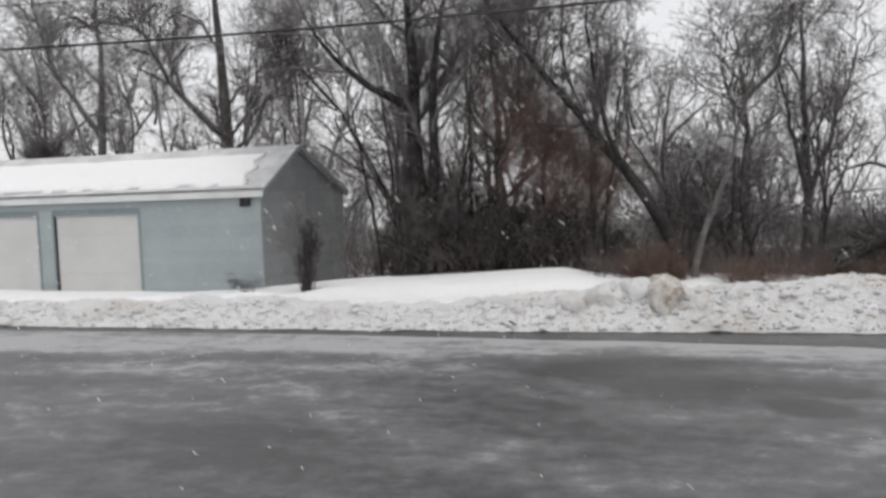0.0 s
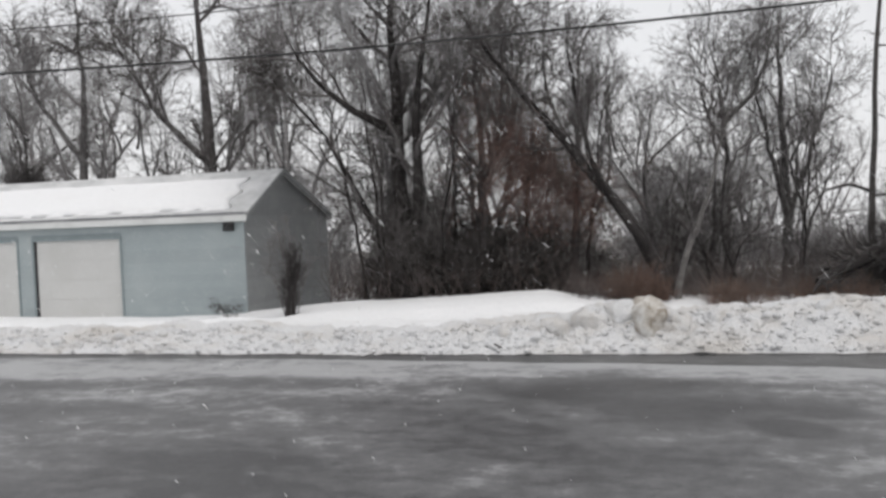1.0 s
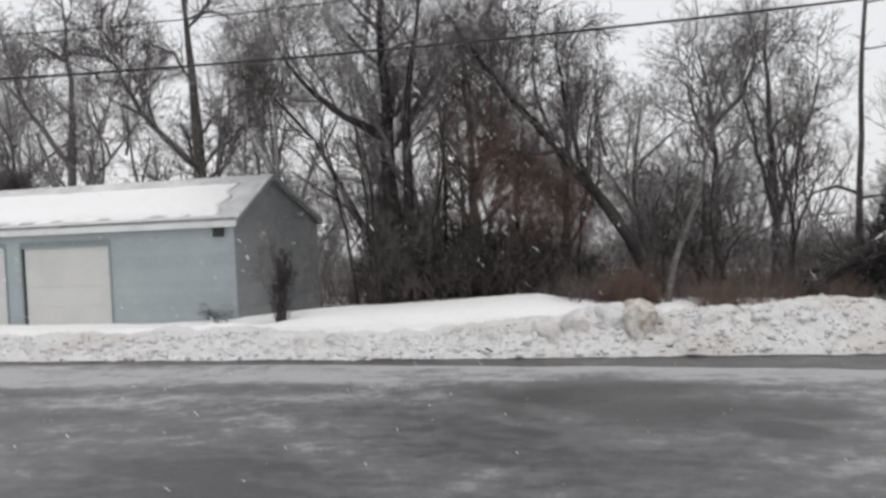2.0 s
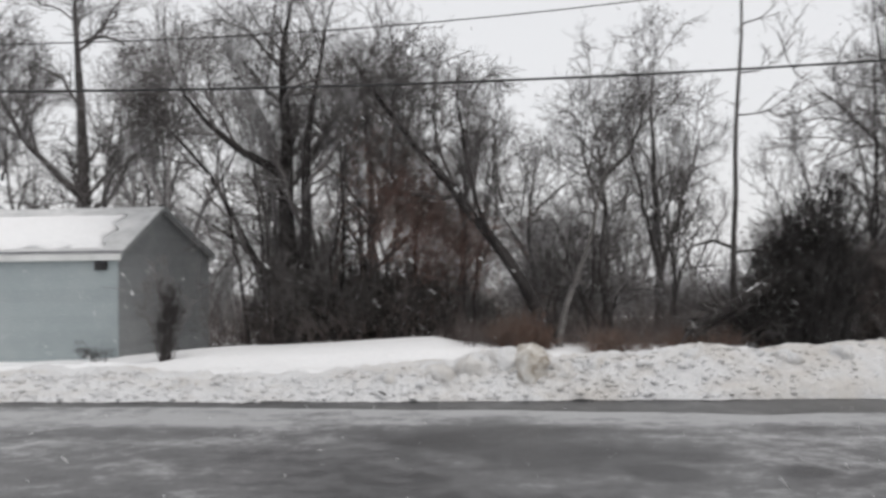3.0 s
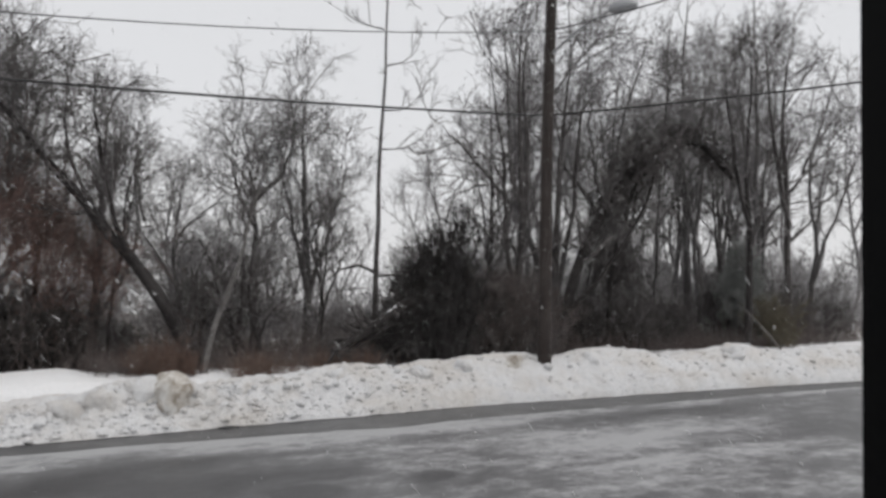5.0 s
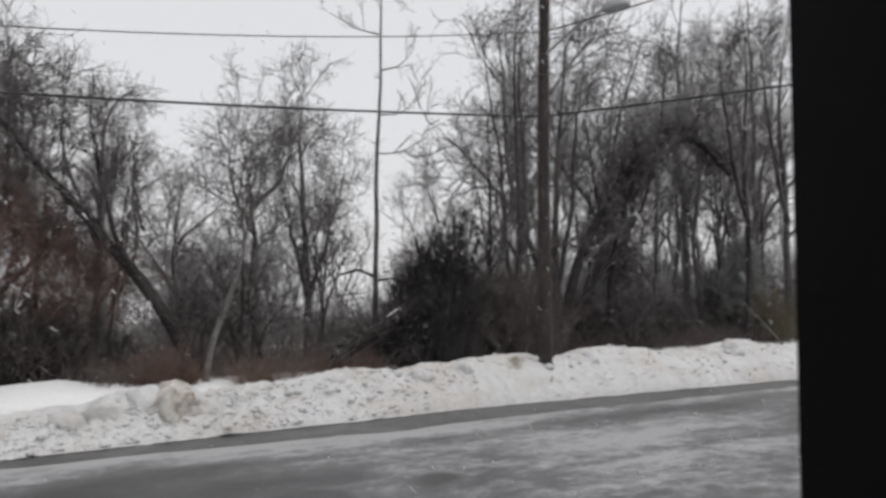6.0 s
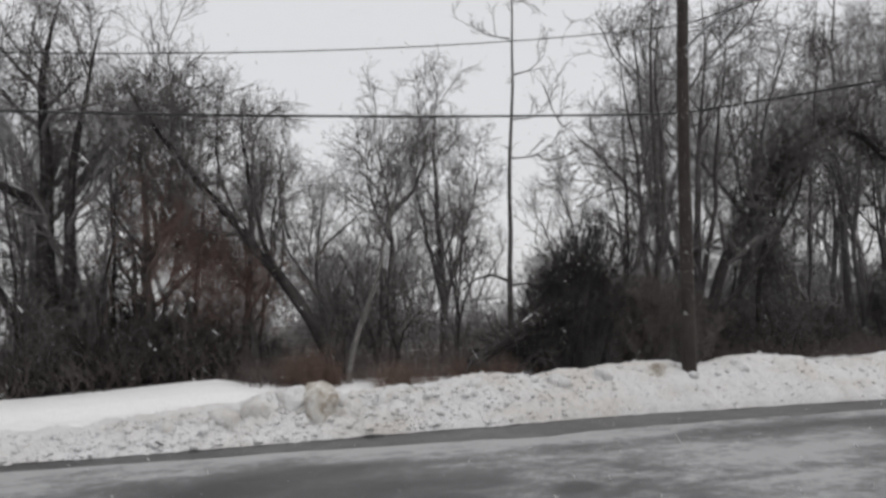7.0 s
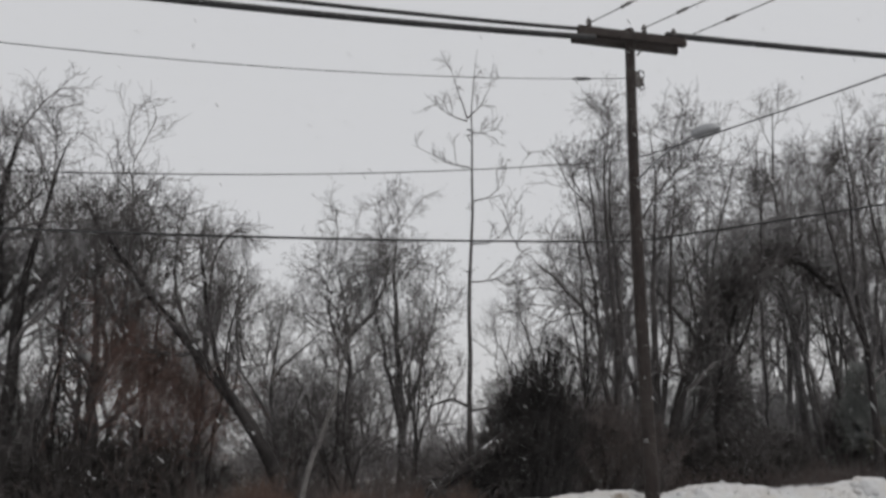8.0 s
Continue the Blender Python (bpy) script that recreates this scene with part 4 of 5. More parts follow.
# ---- undergrowth ----
def stems_mesh(name, rng, n, xr, yr, hr, r, lean=0.25, m=4, side=3):
    x, y = rng.uniform(*xr, n), rng.uniform(*yr, n)
    h = hr[0] + (hr[1] - hr[0]) * rng.uniform(0, 1, n) ** 1.6 * np.clip(0.55 + 0.9 * np.array([noise.noise((a * 0.55, b * 0.55, 3.0)) for a, b in zip(x, y)]), 0.1, 1.2)
    gap = np.maximum(np.exp(-((x / y - 0.150) / 0.014) ** 2), 0.8 * np.exp(-((x / y + 0.010) / 0.018) ** 2))
    h = h * np.where(y > 18.6, 1 - 0.75 * gap, 1.0) * np.where((y < 18.5) & (np.abs(x / y - 0.252) < 0.035), 0.35, 1.0)
    base = np.stack([x, y, hill(x, y) - 0.05], 1)
    d = unit(np.stack([rng.normal(0, lean, n), rng.normal(0, lean, n), np.ones(n)], 1))
    pts = [base]
    for _ in range(m - 1):
        pts.append(pts[-1] + d * (h / (m - 1))[:, None])
        d = unit(d + rng.normal(0, 0.32, d.shape))
    P = np.stack(pts, 1)
    R = np.broadcast_to(r * np.linspace(1, 0.45, m), (n, m))
    p2, r2 = sprout(rng, P, R, 3, (0.25, 0.7), 40, 0.3, m=3, rmin=0.004)
    return tubes(name, [(P, R, side), (p2, r2, 3)])


tagged(part("undergrowth", stems_mesh("undergrowth", rng, 3000, (-4.5, 36), (19.2, 24), (0.6, 2.8), 0.010, 0.4), M_BRUSH), "dense brown leafless undergrowth among the trees", "undergrowth", kind="stuff")
tagged(part("saplings", stems_mesh("saplings", rng, 420, (-5, 38), (20.5, 30), (2.5, 6.5), 0.016, 0.28, m=6), M_HAZE), "thin bare saplings crowded among the trees", "saplings", kind="stuff")
tagged(part("brush", stems_mesh("brush", rng, 2000, (1.8, 30), (17.7, 19.6), (0.2, 1.5), 0.008, 0.7), M_BRUSH), "brown brush along the back of the snow bank", "brush", kind="stuff")
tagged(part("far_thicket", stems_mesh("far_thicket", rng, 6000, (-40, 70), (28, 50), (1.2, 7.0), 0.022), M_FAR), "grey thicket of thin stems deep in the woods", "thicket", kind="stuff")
for x, y, n in ((3.2, 18.2, 150), (3.75, 17.8, 210), (5.35, 17.0, 150), (6.1, 16.9, 50), (7.3, 16.8, 170), (8.0, 16.7, 70)):
    P = stems_mesh("dry_grass", rng, n, (x - 0.4, x + 0.4), (y - 0.3, y + 0.3), (0.35, 1.9 if x < 4 else 1.1), 0.007, 0.4)
    tagged(part("dry_grass", P, M_RUST), "clump of rusty dry grass at the edge of the snow", "grass", kind="stuff")


def vine_clump(u0, u1, n, drop):
    """Dead vines that hang from a stretch of the leaning trunk."""
    u = rng.uniform(u0, u1, n)
    top = np.stack([np.interp(u, (0, 0.5, 1), (3.5, 1.75, -0.2)), 20.25 + rng.normal(0, 0.25, n), np.interp(u, (0, 0.5, 1), (2.2, 4.2, 6.2))], 1) + rng.normal(0, 0.4, (n, 3))
    L = rng.uniform(0.3, 1.0, n) ** 1.3 * np.minimum(drop, top[:, 2] - 0.3)
    d = unit(np.stack([rng.normal(-0.12, 0.3, n), rng.normal(0, 0.2, n), -np.ones(n)], 1))
    pts = [top]
    for _ in range(5):
        pts.append(pts[-1] + d * (L / 5)[:, None])
        d = unit(d + rng.normal(0, 0.4, d.shape) + np.array([0, 0, -0.1]))
    P = np.stack(pts, 1)
    R = np.broadcast_to(0.007 * np.linspace(1, 0.6, 6), (n, 6))
    p2, r2 = sprout(rng, P, R, 7, (0.12, 0.5), 60, -0.2, m=3, rmin=0.005)
    return tubes("vines", [(P, R, 3), (p2, r2, 3)])


for u0, u1, n, drop in ((0.06, 0.30, 30, 1.0), (0.28, 0.48, 90, 2.2), (0.46, 0.66, 190, 3.2), (0.64, 0.84, 210, 4.0), (0.8, 1.0, 90, 3.0)):
    tagged(part("hanging_vines", vine_clump(u0, u1, n, drop), M_VINE), "rust-brown dead vines hanging from the leaning trunk", "vines", kind="stuff")


def evergreen(x, y, w, h, lean, seed, label, mat, angle=66, up=0.2, fall=0.95):
    """A ragged dark bush: stem, boughs and thousands of fine sprays."""
    r = np.random.default_rng(seed)
    root = thing("bush", Matrix.Translation((x, y, 0.1)), label, "bush")
    trunk = resample([(0, 0, 0), (lean * 0.3, 0, h * 0.5), (lean, 0, h)], 8)[None]
    part("trunk", tubes("trunk", [(trunk, np.linspace(0.14, 0.03, 8)[None], 7)]), M_BARK, root)
    P, R = sprout(r, trunk, np.full((1, 8), 0.06), 130, (w * 0.3, w * 0.85), angle, up, m=5, umin=0.02, rmin=0.012, fall=fall)
    q, s = sprout(r, P, R, 13, (0.3, 0.9), 45, 0.35, m=4, rmin=0.006)
    v, t = sprout(r, q, s, 8, (0.12, 0.36), 38, 0.3, m=3, umin=0.1, rmin=0.008, taper=0.6)
    part("branchwork", tubes("branchwork", [(P, R, 4), (q, s, 3)]), mat, root)
    part("foliage", tubes("foliage", [(v, t * 1.15, 3)]), mat, root)
    return root


def heap(name, foot, tips, roof, y, n, seed, label, mats, deep=0.45, size=1.0):
    """A dense leafless bush: stems that fan out from a stretch of ground to an uneven outline of tops."""
    r = np.random.default_rng(seed)
    x0, x1 = r.uniform(*foot, n), r.uniform(*tips, n)
    order = 0.6 * np.argsort(np.argsort(x1)) / n + 0.4 * r.uniform(0, 1, n)
    x0 = foot[0] + (foot[1] - foot[0]) * order
    top = np.interp(x1, *zip(*roof)) * r.uniform(0.25, 1.0, n) ** 0.5
    ya = y + r.normal(0, deep, n)
    root = thing(name, Matrix.Translation(((foot[0] + foot[1]) / 2, y, 0.1)), label, "bush")
    o = np.array(root.matrix_world.translation)
    A, B = np.stack([x0, ya, np.full(n, 0.1)], 1) - o, np.stack([x1, ya + r.normal(0, deep * 0.9, n), top], 1) - o
    t = np.linspace(0, 1, 7)[None, :, None]
    P = A[:, None] * (1 - t) + B[:, None] * t + np.concatenate([np.zeros((n, 1, 3)), np.cumsum(r.normal(0, 0.045 * size, (n, 6, 3)), axis=1)], 1)
    P[..., 2] += 0.35 * np.sin(t[..., 0] * math.pi) * (top[:, None] * 0.35)
    R = np.broadcast_to(np.linspace(0.02, 0.007, 7), (n, 7))
    q, u = sprout(r, P, R, 10, (0.3 * size, 0.8 * size), 40, 0.25, m=4, umin=0.12, rmin=0.007)
    v, w = sprout(r, q, u, 6, (0.15 * size, 0.4 * size), 36, 0.2, m=3, umin=0.1, rmin=0.0055, taper=0.6)
    part("branchwork", tubes("branchwork", [(P, R, 4), (q, u, 3)]), mats[0], root)
    part("foliage", tubes("foliage", [(v, w, 3)]), mats[1], root)
    return root


heap("bush", (9.4, 11.5), (8.9, 12.0), ((8.4, 0.9), (9.4, 2.5), (10.2, 3.7), (11.2, 5.1), (11.6, 4.4), (12.2, 2.6)), 17.6, 330, 61, "ragged dark bristly bush leaning by the snow bank", (M_NEEDLE, M_NEEDLE))
heap("bush", (-5.0, -4.74), (-5.0, -4.62), ((-5.3, 1.2), (-4.9, 1.8), (-4.7, 2.1), (-4.3, 1.2)), 17.5, 20, 69, "narrow dark stump-like bush before the gable wall", (M_BARK, M_BARK), deep=0.1, size=0.5)
heap("bush", (-5.0, -4.7), (-5.4, -4.2), ((-5.6, 1.8), (-4.8, 3.3), (-4.0, 2.0)), 17.6, 9, 70, "thin grey twigs rising behind the stump-like bush", (M_HAZE, M_HAZE), deep=0.1, size=0.75)
heap("bush", (11.5, 15.2), (11.4, 15.4), ((11.2, 2.9), (13.0, 3.0), (14.2, 2.9), (15.5, 1.8)), 18.2, 300, 62, "low dark brown thicket bush behind the utility pole", (M_BARK, M_BRUSH))
heap("bush", (-3.3, 1.8), (-3.6, 2.0), ((-4, 0.9), (-2.6, 2.0), (-1, 1.7), (0.5, 2.3), (2.2, 1.5)), 20.6, 190, 65, "low dark brush under the large vine-hung tree", (M_WETBARK, M_BARK))
heap("bush", (-3.2, 2.4), (-3.4, 2.6), ((-3.6, 2.2), (-2.2, 3.4), (-0.6, 2.6), (1.0, 3.2), (2.8, 1.9)), 21.7, 150, 68, "tall dark brush between the vine-hung trees", (M_BARK, M_BARK))
heap("bush", (15.5, 23.5), (15.5, 24.0), ((15, 1.8), (17, 2.4), (19, 1.7), (21, 2.3), (24, 1.6)), 19.6, 240, 66, "low dark brush under the arched trunk", (M_WETBARK, M_BARK))
evergreen(26.6, 19.6, 2.0, 4.1, 0.0, 64, "grey-green evergreen standing among the trees", M_FARGREEN)
evergreen(-19.5, 30, 4.2, 4.2, 0, 63, "dark bare bush behind the garage", M_TWIG)


def fallen(name, pts, r0, r1, seed, label):
    rr = np.random.default_rng(seed)
    P = resample(pts, 9, 0.03, rr)[None]
    R = np.linspace(r0, r1, 9)[None]
    p1, r1_ = sprout(rr, P, R, 14, (0.4, 1.2), 50, 0.3, m=4, rmin=0.01)
    p2, r2_ = sprout(rr, p1, r1_, 5, (0.2, 0.6), 45, 0.2, m=3, rmin=0.006)
    root = thing(name, Matrix.Identity(4), label, "branch")
    part("limb", tubes("limb", [(P, R, 7)]), M_WETBARK, root)
    part("twig_spray", tubes("twig_spray", [(p1, r1_, 4), (p2, r2_, 3)]), M_BARK, root)
    S = P.copy()
    S[..., 2] += R * 0.85
    for a, b in ((2, 4),):
        part("snow_cover", tubes("snow_cover", [(S[:, a:b + 1], R[:, a:b + 1] * np.array([0.1, 0.35, 0.1]), 6)]), M_SNOW, root)
    return root


fallen("fallen_branch", [(10.0, 17.5, 2.3), (9.7, 17.3, 2.25), (9.2, 17.0, 2.02), (8.3, 16.8, 1.55), (7.1, 16.5, 1.0)], 0.2, 0.09, 71, "dark broken branch with snow along its top")
fallen("fallen_branch", [(10.3, 17.5, 2.1), (9.4, 17.2, 1.75), (8.5, 17.0, 1.4), (7.6, 16.7, 0.95)], 0.12, 0.05, 72, "dark broken branch with snow along its top")
fallen("fallen_branch", [(10.2, 17.4, 1.6), (9.4, 17.0, 1.3), (8.6, 16.8, 0.8)], 0.08, 0.03, 73, "dark broken branch with snow along its top")

heap("bush", (25.9, 26.9), (25.5, 27.2), ((25.3, 1.6), (26.2, 2.9), (27.3, 1.8)), 18.0, 40, 67, "yellowish bare shrub behind the snow bank", (M_YELLOW, M_YELLOW))
stick = thing("leaning_stick", Matrix.Identity(4), "pale dead stick leaning out of the snow", "branch")
part("limb", tubes("limb", [(resample([(25.3, 17.0, 0.5), (24.2, 17.0, 1.35), (22.9, 17.1, 2.25)], 8, 0.012, np.random.default_rng(4))[None], np.linspace(0.035, 0.02, 8)[None], 7)]), M_BIRCH, stick)

# ---- utility pole ----
pole = thing("utility_pole", pose(11.44, 13.9, 0.0), "weathered brown wooden utility pole with cross-arm and street lamp", "utility pole")
PT = [(0, 0, 0.3), (0.05, 0, 6.8), (0.2, 0, 10.4), (0.3, 0, 12.55)]
part("shaft", tubes("shaft", [(resample(PT, 10)[None], np.linspace(0.168, 0.12, 10)[None], 14)]), M_POLE, pole)
ARM = pose(0.26, 0, 12.22, 0, 0, -11)


def armpart(name, bm, mat, label=""):
    bm.transform(ARM)
    return part(name, bm, mat, pole, label)


armpart("cross_arm", block(-1.52, 1.52, -0.27, -0.14, -0.10, 0.14, bevel=0.012), M_POLE)
armpart("cross_arm", block(-1.52, 1.52, 0.14, 0.27, -0.10, 0.14, bevel=0.012), M_POLE)
for sx in (-1, 1):
    br = tubes("arm_brace", [(np.array([[(sx * 0.42, -0.29, -0.06), (sx * 0.26, -0.24, -0.28), (sx * 0.1, -0.18, -0.5)]]), np.full((1, 3), 0.022), 6)])
    br.transform(ARM)
    part("arm_brace", br, M_POLE, pole)


def insulator(x, y, z):
    bm = bmesh.new()
    for k, (r, h) in enumerate(((0.03, 0.05), (0.07, 0.05), (0.045, 0.03), (0.075, 0.05), (0.04, 0.06))):
        bmesh.ops.create_cone(bm, cap_ends=True, segments=12, radius1=r, radius2=r * 0.75, depth=h, matrix=Matrix.Translation((x, y, z + k * 0.05)))
    return bm


for x in (-1.2, 0.35, 1.2):
    armpart("insulator", insulator(x, -0.2, 0.17), M_PORCELAIN)
part("insulator", insulator(0.5, -0.08, 10.98), M_PORCELAIN, pole)
part("bracket", block(0.3, 0.46, -0.11, -0.05, 10.9, 11.34, bevel=0.01), M_PORCELAIN, pole)
for zc, rc in ((11.3, 0.11), (10.95, 0.08)):
    ring = np.array([[(0.52 + rc * math.cos(a), -0.06, zc + rc * math.sin(a)) for a in np.linspace(-2.6, 2.6, 14)]])
    part("wire_loop", tubes("wire_loop", [(ring, np.full((1, 14), 0.016), 6)]), M_CABLE, pole)
arm_line = resample([(0.06, 0, 8.25), (0.35, -0.6, 8.75), (0.62, -1.1, 9.05), (0.78, -1.42, 9.15)], 10)
lamp_arm = part("lamp_arm", tubes("lamp_arm", [(arm_line[None], np.full((1, 10), 0.032), 8)]), M_STEEL, pole)
head = bmesh.new()
bmesh.ops.create_uvsphere(head, u_segments=18, v_segments=10, radius=1)
for v in head.verts:
    v.co = Vector((v.co.x * 0.17 * (1 - 0.25 * v.co.y), v.co.y * 0.36, v.co.z * (0.19 if v.co.z > 0 else 0.13)))
head.transform(pose(0.92, -1.68, 9.17, 0, 0, 27))
lamp_head = part("lamp_head", head, M_STEEL, pole, "grey cobra-head street lamp")
gl = bmesh.new()
bmesh.ops.create_uvsphere(gl, u_segments=14, v_segments=8, radius=1)
for v in gl.verts:
    v.co = Vector((v.co.x * 0.12, v.co.y * 0.2, v.co.z * 0.09))
gl.transform(pose(0.95, -1.74, 9.12, 0, 0, 27))
part("lamp_lens", gl, M_LAMPGLASS, lamp_head)
part("photocell", block(0.89, 0.97, -1.66, -1.58, 9.26, 9.34, bevel=0.01), M_DARK, lamp_head)


# ---- wires ----
def wire(name, a, b, sag, r, label, sleeve=0.0):
    t = np.linspace(0, 1, 40)
    P = np.outer(1 - t, a) + np.outer(t, b)
    P[:, 2] -= 4 * sag * t * (1 - t)
    ob = tagged(part(name, tubes(name, [(P[None], np.full((1, 40), r), 6)]), M_CABLE), label, "cable", "overhead wires")
    if sleeve:
        u = np.linspace(sleeve, sleeve + 0.012, 5)
        Q = np.stack([np.interp(u, t, P[:, k]) for k in range(3)], 1)
        part("splice_sleeve", tubes("splice_sleeve", [(Q[None], np.array([[0.012, 0.04, 0.045, 0.04, 0.012]]), 8)]), M_CABLE, ob)
    return ob


PX, PY = 11.49, 13.9
wire("overhead_cable", (-40, 13.9, 6.25), (PX, PY, 6.82), 1.2, 0.024, "thick black cable strung along the road")
wire("overhead_cable", (PX, PY, 6.82), (26.0, -3.0, 8.7), 0.3, 0.022, "thick black cable strung along the road")
wire("overhead_wire", (-40, 13.9, 9.66), (PX, PY, 8.93), 3.07, 0.0115, "thin twisted wire strung along the road")
wire("overhead_wire", (PX + 0.05, PY, 8.93), (15.5, -2.0, 9.6), 0.3, 0.016, "thin twisted wire strung along the road")
wire("overhead_wire", (-40, 13.9, 12.7), (PX + 0.15, PY, 11.15), 3.16, 0.0095, "thin wire strung along the road", sleeve=0.965)
wire("power_line", (-40, 13.9, 9.0), (PX - 0.9, PY - 0.05, 12.05), 1.33, 0.072, "heavy black power cable fixed to the cross-arm")
wire("power_line", (-40, 14.2, 9.4), (PX - 0.8, PY + 0.2, 12.42), 1.25, 0.048, "heavy black power cable fixed to the cross-arm")
wire("power_line", (PX + 1.2, PY - 0.3, 12.47), (50, 4.6, 14.2), 0.5, 0.08, "heavy black power cable fixed to the cross-arm")
for x, y, z in ((10.6, 14.0, 12.56), (12.1, 13.7, 12.6), (13.5, 13.45, 12.6)):
    line = wire("power_line", (x, y, z), (x + 6.7, y - 24, z + 0.8), 0.35, 0.014, "thin power line crossing above the road")
    a, d = Vector((x, y, z)), Vector((6.7, -24, 0.5)).normalized()
    for k, w in ((0.9, 0.05), (2.4, 0.06)):
        pts = np.array([[a + d * (k + 0.08 * i) + Vector((0, 0, -0.02 - k * 0.02)) for i in range(6)]])
        part("strain_insulator", tubes("strain_insulator", [(pts, np.array([[0.01, w, w * 0.6, w, w * 0.6, 0.01]]), 8)]), M_PORCELAIN, line)


# ---- the snow bank's own lumps ----
def lump(r, seed, squash=0.85, rough=0.22, sub=3):
    bm = bmesh.new()
    bmesh.ops.create_icosphere(bm, subdivisions=sub, radius=r)
    for v in bm.verts:
        n = v.co.normalized()
        v.co *= 1 + rough * noise.fractal(n * 1.9 + Vector((seed, 0, 0)), 1, 2, 3)
        v.co.z *= squash
    for f in bm.faces:
        f.smooth = True
    return bm


ball = tagged(part("snow_boulder", lump(0.46, 3.0, 0.96, 0.42), M_BALL), "round sand-brown chunk of packed snow in the bank", "snow lump")
ball.location = (2.82, 14.0, 0.50)
for x, y, z, r, k in ((1.85, 14.15, 0.42, 0.38, 1), (2.46, 14.12, 0.58, 0.34, 13), (3.1, 14.15, 0.6, 0.3, 14), (1.2, 14.1, 0.3, 0.31, 2), (2.2, 14.0, 0.3, 0.2, 3), (0.2, 14.0, 0.25, 0.2, 4), (3.5, 14.1, 0.4, 0.26, 5), (4.3, 14.2, 0.5, 0.22, 6), (6.2, 14.2, 0.62, 0.24, 7), (8.2, 14.2, 0.6, 0.28, 8), (9.3, 14.2, 0.7, 0.3, 9), (10.6, 14.1, 0.68, 0.32, 10), (12.9, 13.9, 0.7, 0.3, 11), (17.9, 13.5, 0.8, 0.34, 12)):
    o = tagged(part("snow_boulder", lump(r, 20.0 + k, 0.85, 0.4), M_BANK if k != 10 else M_BALL), "rough chunk of dirty packed snow in the bank", "snow lump", "chunks in the snow bank")
    o.location, o.rotation_euler = (x, y, z), (k * 0.7, k * 1.3, k)
clod = tagged(part("dirt_clod", lump(0.13, 51.0, 0.45, 0.5, 2), M_SEAM), "small dark clod of wet dirt at the road's edge", "dirt clod")
clod.location, clod.scale = (3.77, 13.28, 0.03), (1.7, 0.7, 0.55)
for x, y, a in ((0.05, 13.42, 0.5), (-0.8, 13.5, -0.3)):
    P = np.array([[(x - 0.2 * math.cos(a), y, 0.12), (x, y - 0.03, 0.16 + 0.05 * math.sin(a)), (x + 0.22 * math.cos(a), y - 0.05, 0.09)]])
    tagged(part("broken_twig", tubes("broken_twig", [(P, np.array([[0.02, 0.024, 0.01]]), 6)]), M_WETBARK), "short dark broken twig lying at the snow's edge", "twig", "twigs at the foot of the bank")
crumbs = [part("snow_lump", lump(1.0, 10.0 + k, 0.7, 0.35, 1), M_BANK).data for k in range(5)]
for o in [o for o in scene.objects if o.name.startswith("snow_lump")]:
    bpy.data.objects.remove(o)
vs, fs, n = [], [], 0
bank = bpy.data.objects["snow_bank"]
bv = np.zeros(len(bank.data.vertices) * 3)
bank.data.vertices.foreach_get("co", bv)
bv = bv.reshape(-1, 3)
rngc = np.random.default_rng(9)
low = bv[(bv[:, 0] > -14) & (bv[:, 0] < 26)]
low = low[low[:, 1] - np.interp(low[:, 0], EDGE_X, EDGE_Y) < 1.2]
low = low[rngc.uniform(0, 1, len(low)) < np.interp(low[:, 0], (-14, -6, 0, 7, 10, 26), (0.5, 0.8, 1.0, 0.8, 0.25, 0.15))]
pick = low[rngc.integers(0, len(low), 4200)]
for c in pick:
    me = crumbs[rngc.integers(0, 5)]
    co = np.zeros(len(me.vertices) * 3)
    me.vertices.foreach_get("co", co)
    r = rngc.lognormal(-3.6, 0.5)
    a = rngc.uniform(0, 6.28)
    rot = np.array([[math.cos(a), -math.sin(a), 0], [math.sin(a), math.cos(a), 0], [0, 0, 1]])
    vs.append(co.reshape(-1, 3) @ rot * min(r, 0.14) + c + np.array([0, 0, 0.2 * r]))
    f = np.array([p.vertices[:] for p in me.polygons])
    fs.append(f + n)
    n += len(vs[-1])
tagged(part("snow_crumbs", quads("snow_crumbs", np.concatenate(vs), np.concatenate(fs)), M_BANK), "crumbled lumps of ploughed snow on the bank", "snow lumps", kind="stuff")

# ---- the vehicle's cabin ----
van = thing("parked_vehicle", pose(0, 0, 0.02), "tall black vehicle cabin with an open side window", "vehicle")
pillar = block(0.511, 0.80, 0.05, 0.282, 1.95, 3.1, bevel=0.018)
for v in pillar.verts:
    v.co.x += 0.025 * (v.co.z - 2.5)
part("window_pillar", pillar, M_PLASTIC, van, "black moulded window pillar")
part("window_pillar", block(-1.0, -0.75, 0.20, 0.282, 1.95, 3.1, bevel=0.018), M_PLASTIC, van, "black moulded window pillar")
part("door_panel", block(-1.0, 1.6, 0.20, 0.282, 0.0, 1.945, bevel=0.02), M_PLASTIC, van)
# unseen panels added to close the cabin and keep skylight off the pillar
part("side_panel", block(0.825, 1.6, 0.20, 0.282, 1.95, 3.1, bevel=0.01), M_PLASTIC, van)
part("roof_panel", block(-1.0, 1.6, -1.9, 0.282, 3.105, 3.16, bevel=0.02), M_PLASTIC, van)
part("far_side_panel", block(-1.0, 1.6, -1.9, -1.84, 0.0, 3.1, bevel=0.02), M_PLASTIC, van)
part("front_panel", block(1.605, 1.66, -1.9, 0.282, 0.0, 3.1, bevel=0.02), M_PLASTIC, van)
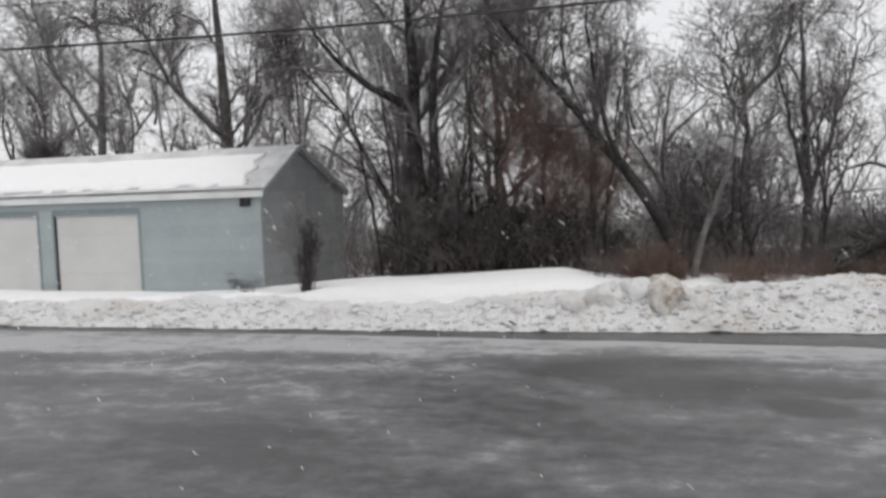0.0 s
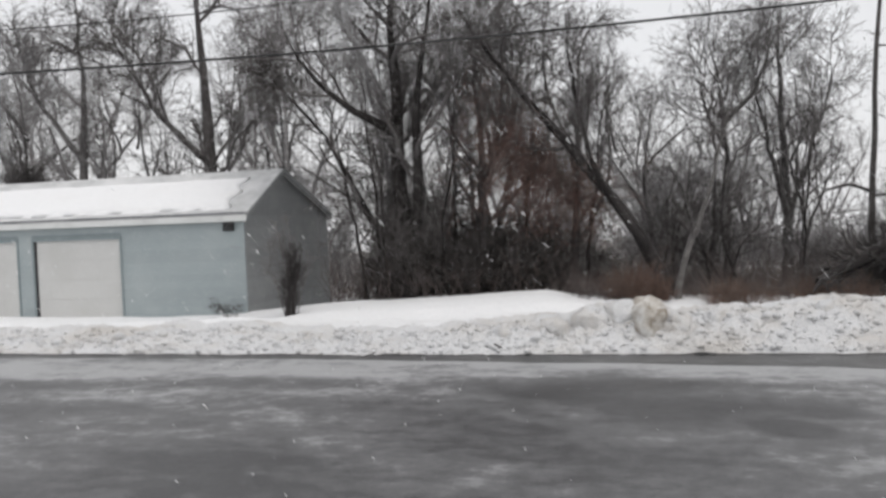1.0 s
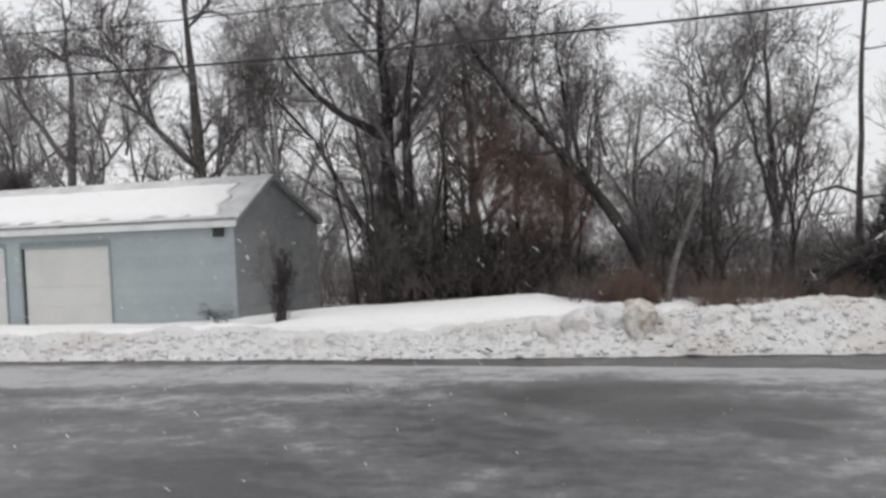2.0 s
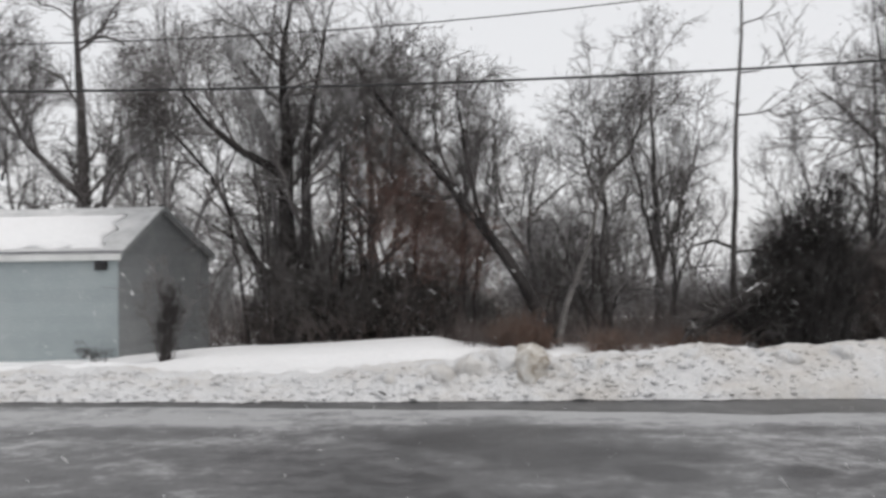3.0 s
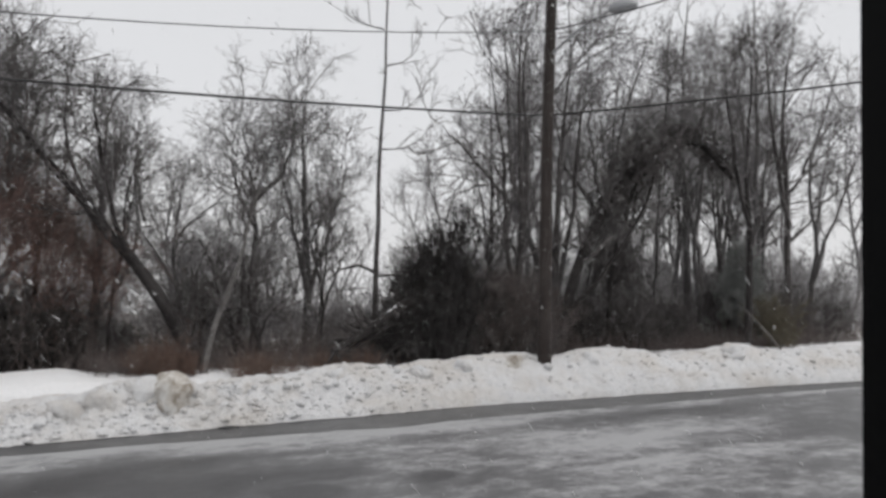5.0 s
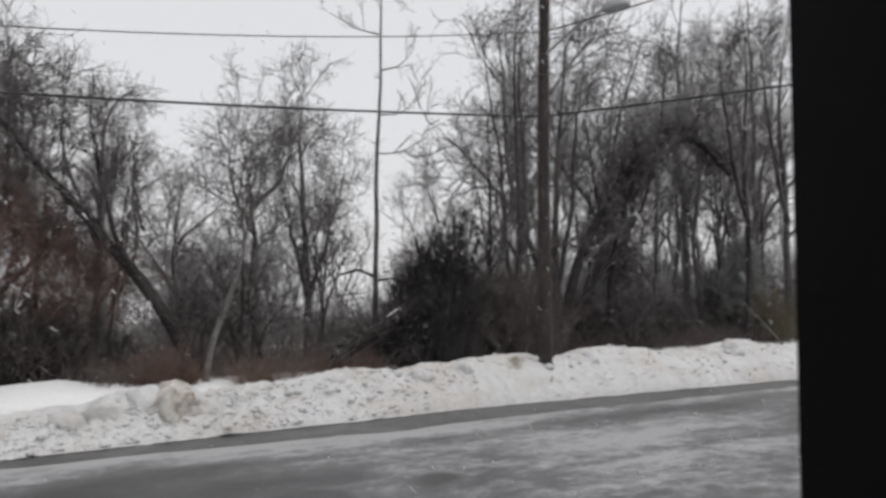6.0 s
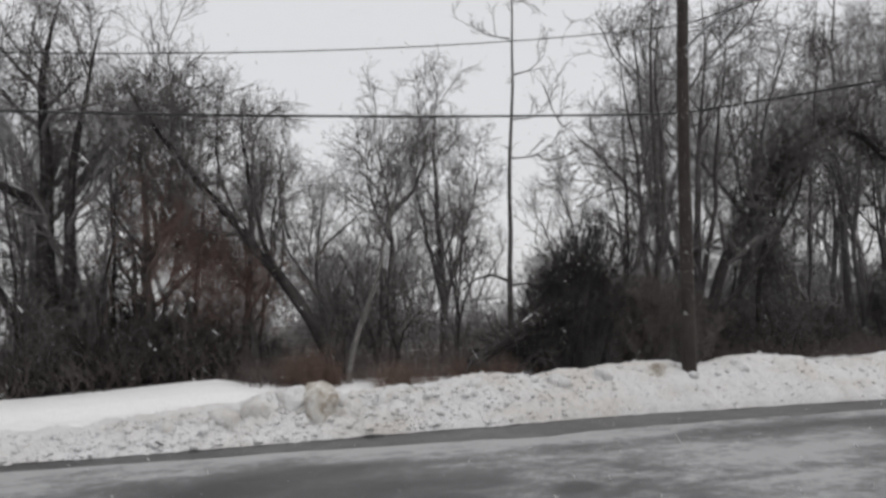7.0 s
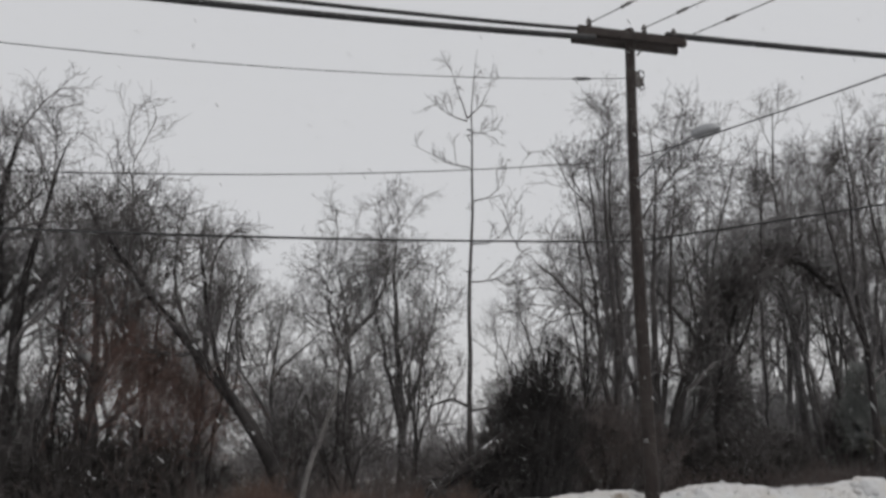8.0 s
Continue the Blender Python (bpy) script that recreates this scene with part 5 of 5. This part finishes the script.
part("rear_panel", block(-1.06, -1.005, -1.9, 0.282, 0.0, 3.1, bevel=0.02), M_PLASTIC, van)
part("cabin_floor", block(-1.0, 1.6, -1.83, 0.195, 0.9, 0.95, bevel=0.01), M_PLASTIC, van)


# ---- falling snow ----
rngf = np.random.default_rng(33)
flakes = lump(1.0, 2.0, 0.8, 0.5, 1)
fv = np.array([v.co[:] for v in flakes.verts])
ff = np.array([[v.index for v in f.verts] for f in flakes.faces])
flakes.free()
NF = 1800
dist = rngf.uniform(4, 16, NF)
az = rngf.uniform(radians(-72), radians(42), NF)
c = np.stack([-np.sin(az) * dist, np.cos(az) * dist, rngf.uniform(0.2, 9.0, NF)], 1)
rad = rngf.uniform(0.003, 0.0085, NF)
shape = fv[None] * rad[:, None, None] * np.array([0.8, 0.8, 1.0])
shape[..., 2] *= rngf.uniform(1.2, 5.0, NF)[:, None]
long = rngf.uniform(0, 1, NF) < 0.07
shape[long] *= np.array([0.9, 0.9, 2.6])
slant = rngf.normal(0.75, 0.25, NF)
shape[..., 0] -= shape[..., 2] * slant[:, None]
V = (shape + c[:, None]).reshape(-1, 3)
F = (ff[None] + (np.arange(NF) * len(fv))[:, None, None]).reshape(-1, 3)
tagged(part("snowflakes", quads("snowflakes", V, F), M_SNOW), "white snowflakes falling over the road", "snowflakes", kind="stuff")

# the fine snow that thins the view towards the woods
NS = 330000
dist, az = np.sqrt(rngf.uniform(9.5 ** 2, 18.8 ** 2, NS)), rngf.uniform(radians(-74), radians(44), NS)
c = np.stack([-np.sin(az) * dist, np.cos(az) * dist, rngf.uniform(0.15, 11.0, NS)], 1)
c = c[(c[:, 2] > 1.1) | (c[:, 1] < 12.8)]
NS = len(c)
V = rngf.normal(0, 1, (NS, 3, 3))
V = V / np.linalg.norm(V, axis=2, keepdims=True) * rngf.uniform(0.0035, 0.0062, NS)[:, None, None]
V = (V + c[:, None]).reshape(-1, 3)
F = np.arange(NS * 3).reshape(-1, 3)
tagged(part("fine_snowfall", quads("fine_snowfall", V, F, False), M_SNOW), "fine powdery snow blowing through the air", "snowflakes", kind="stuff")
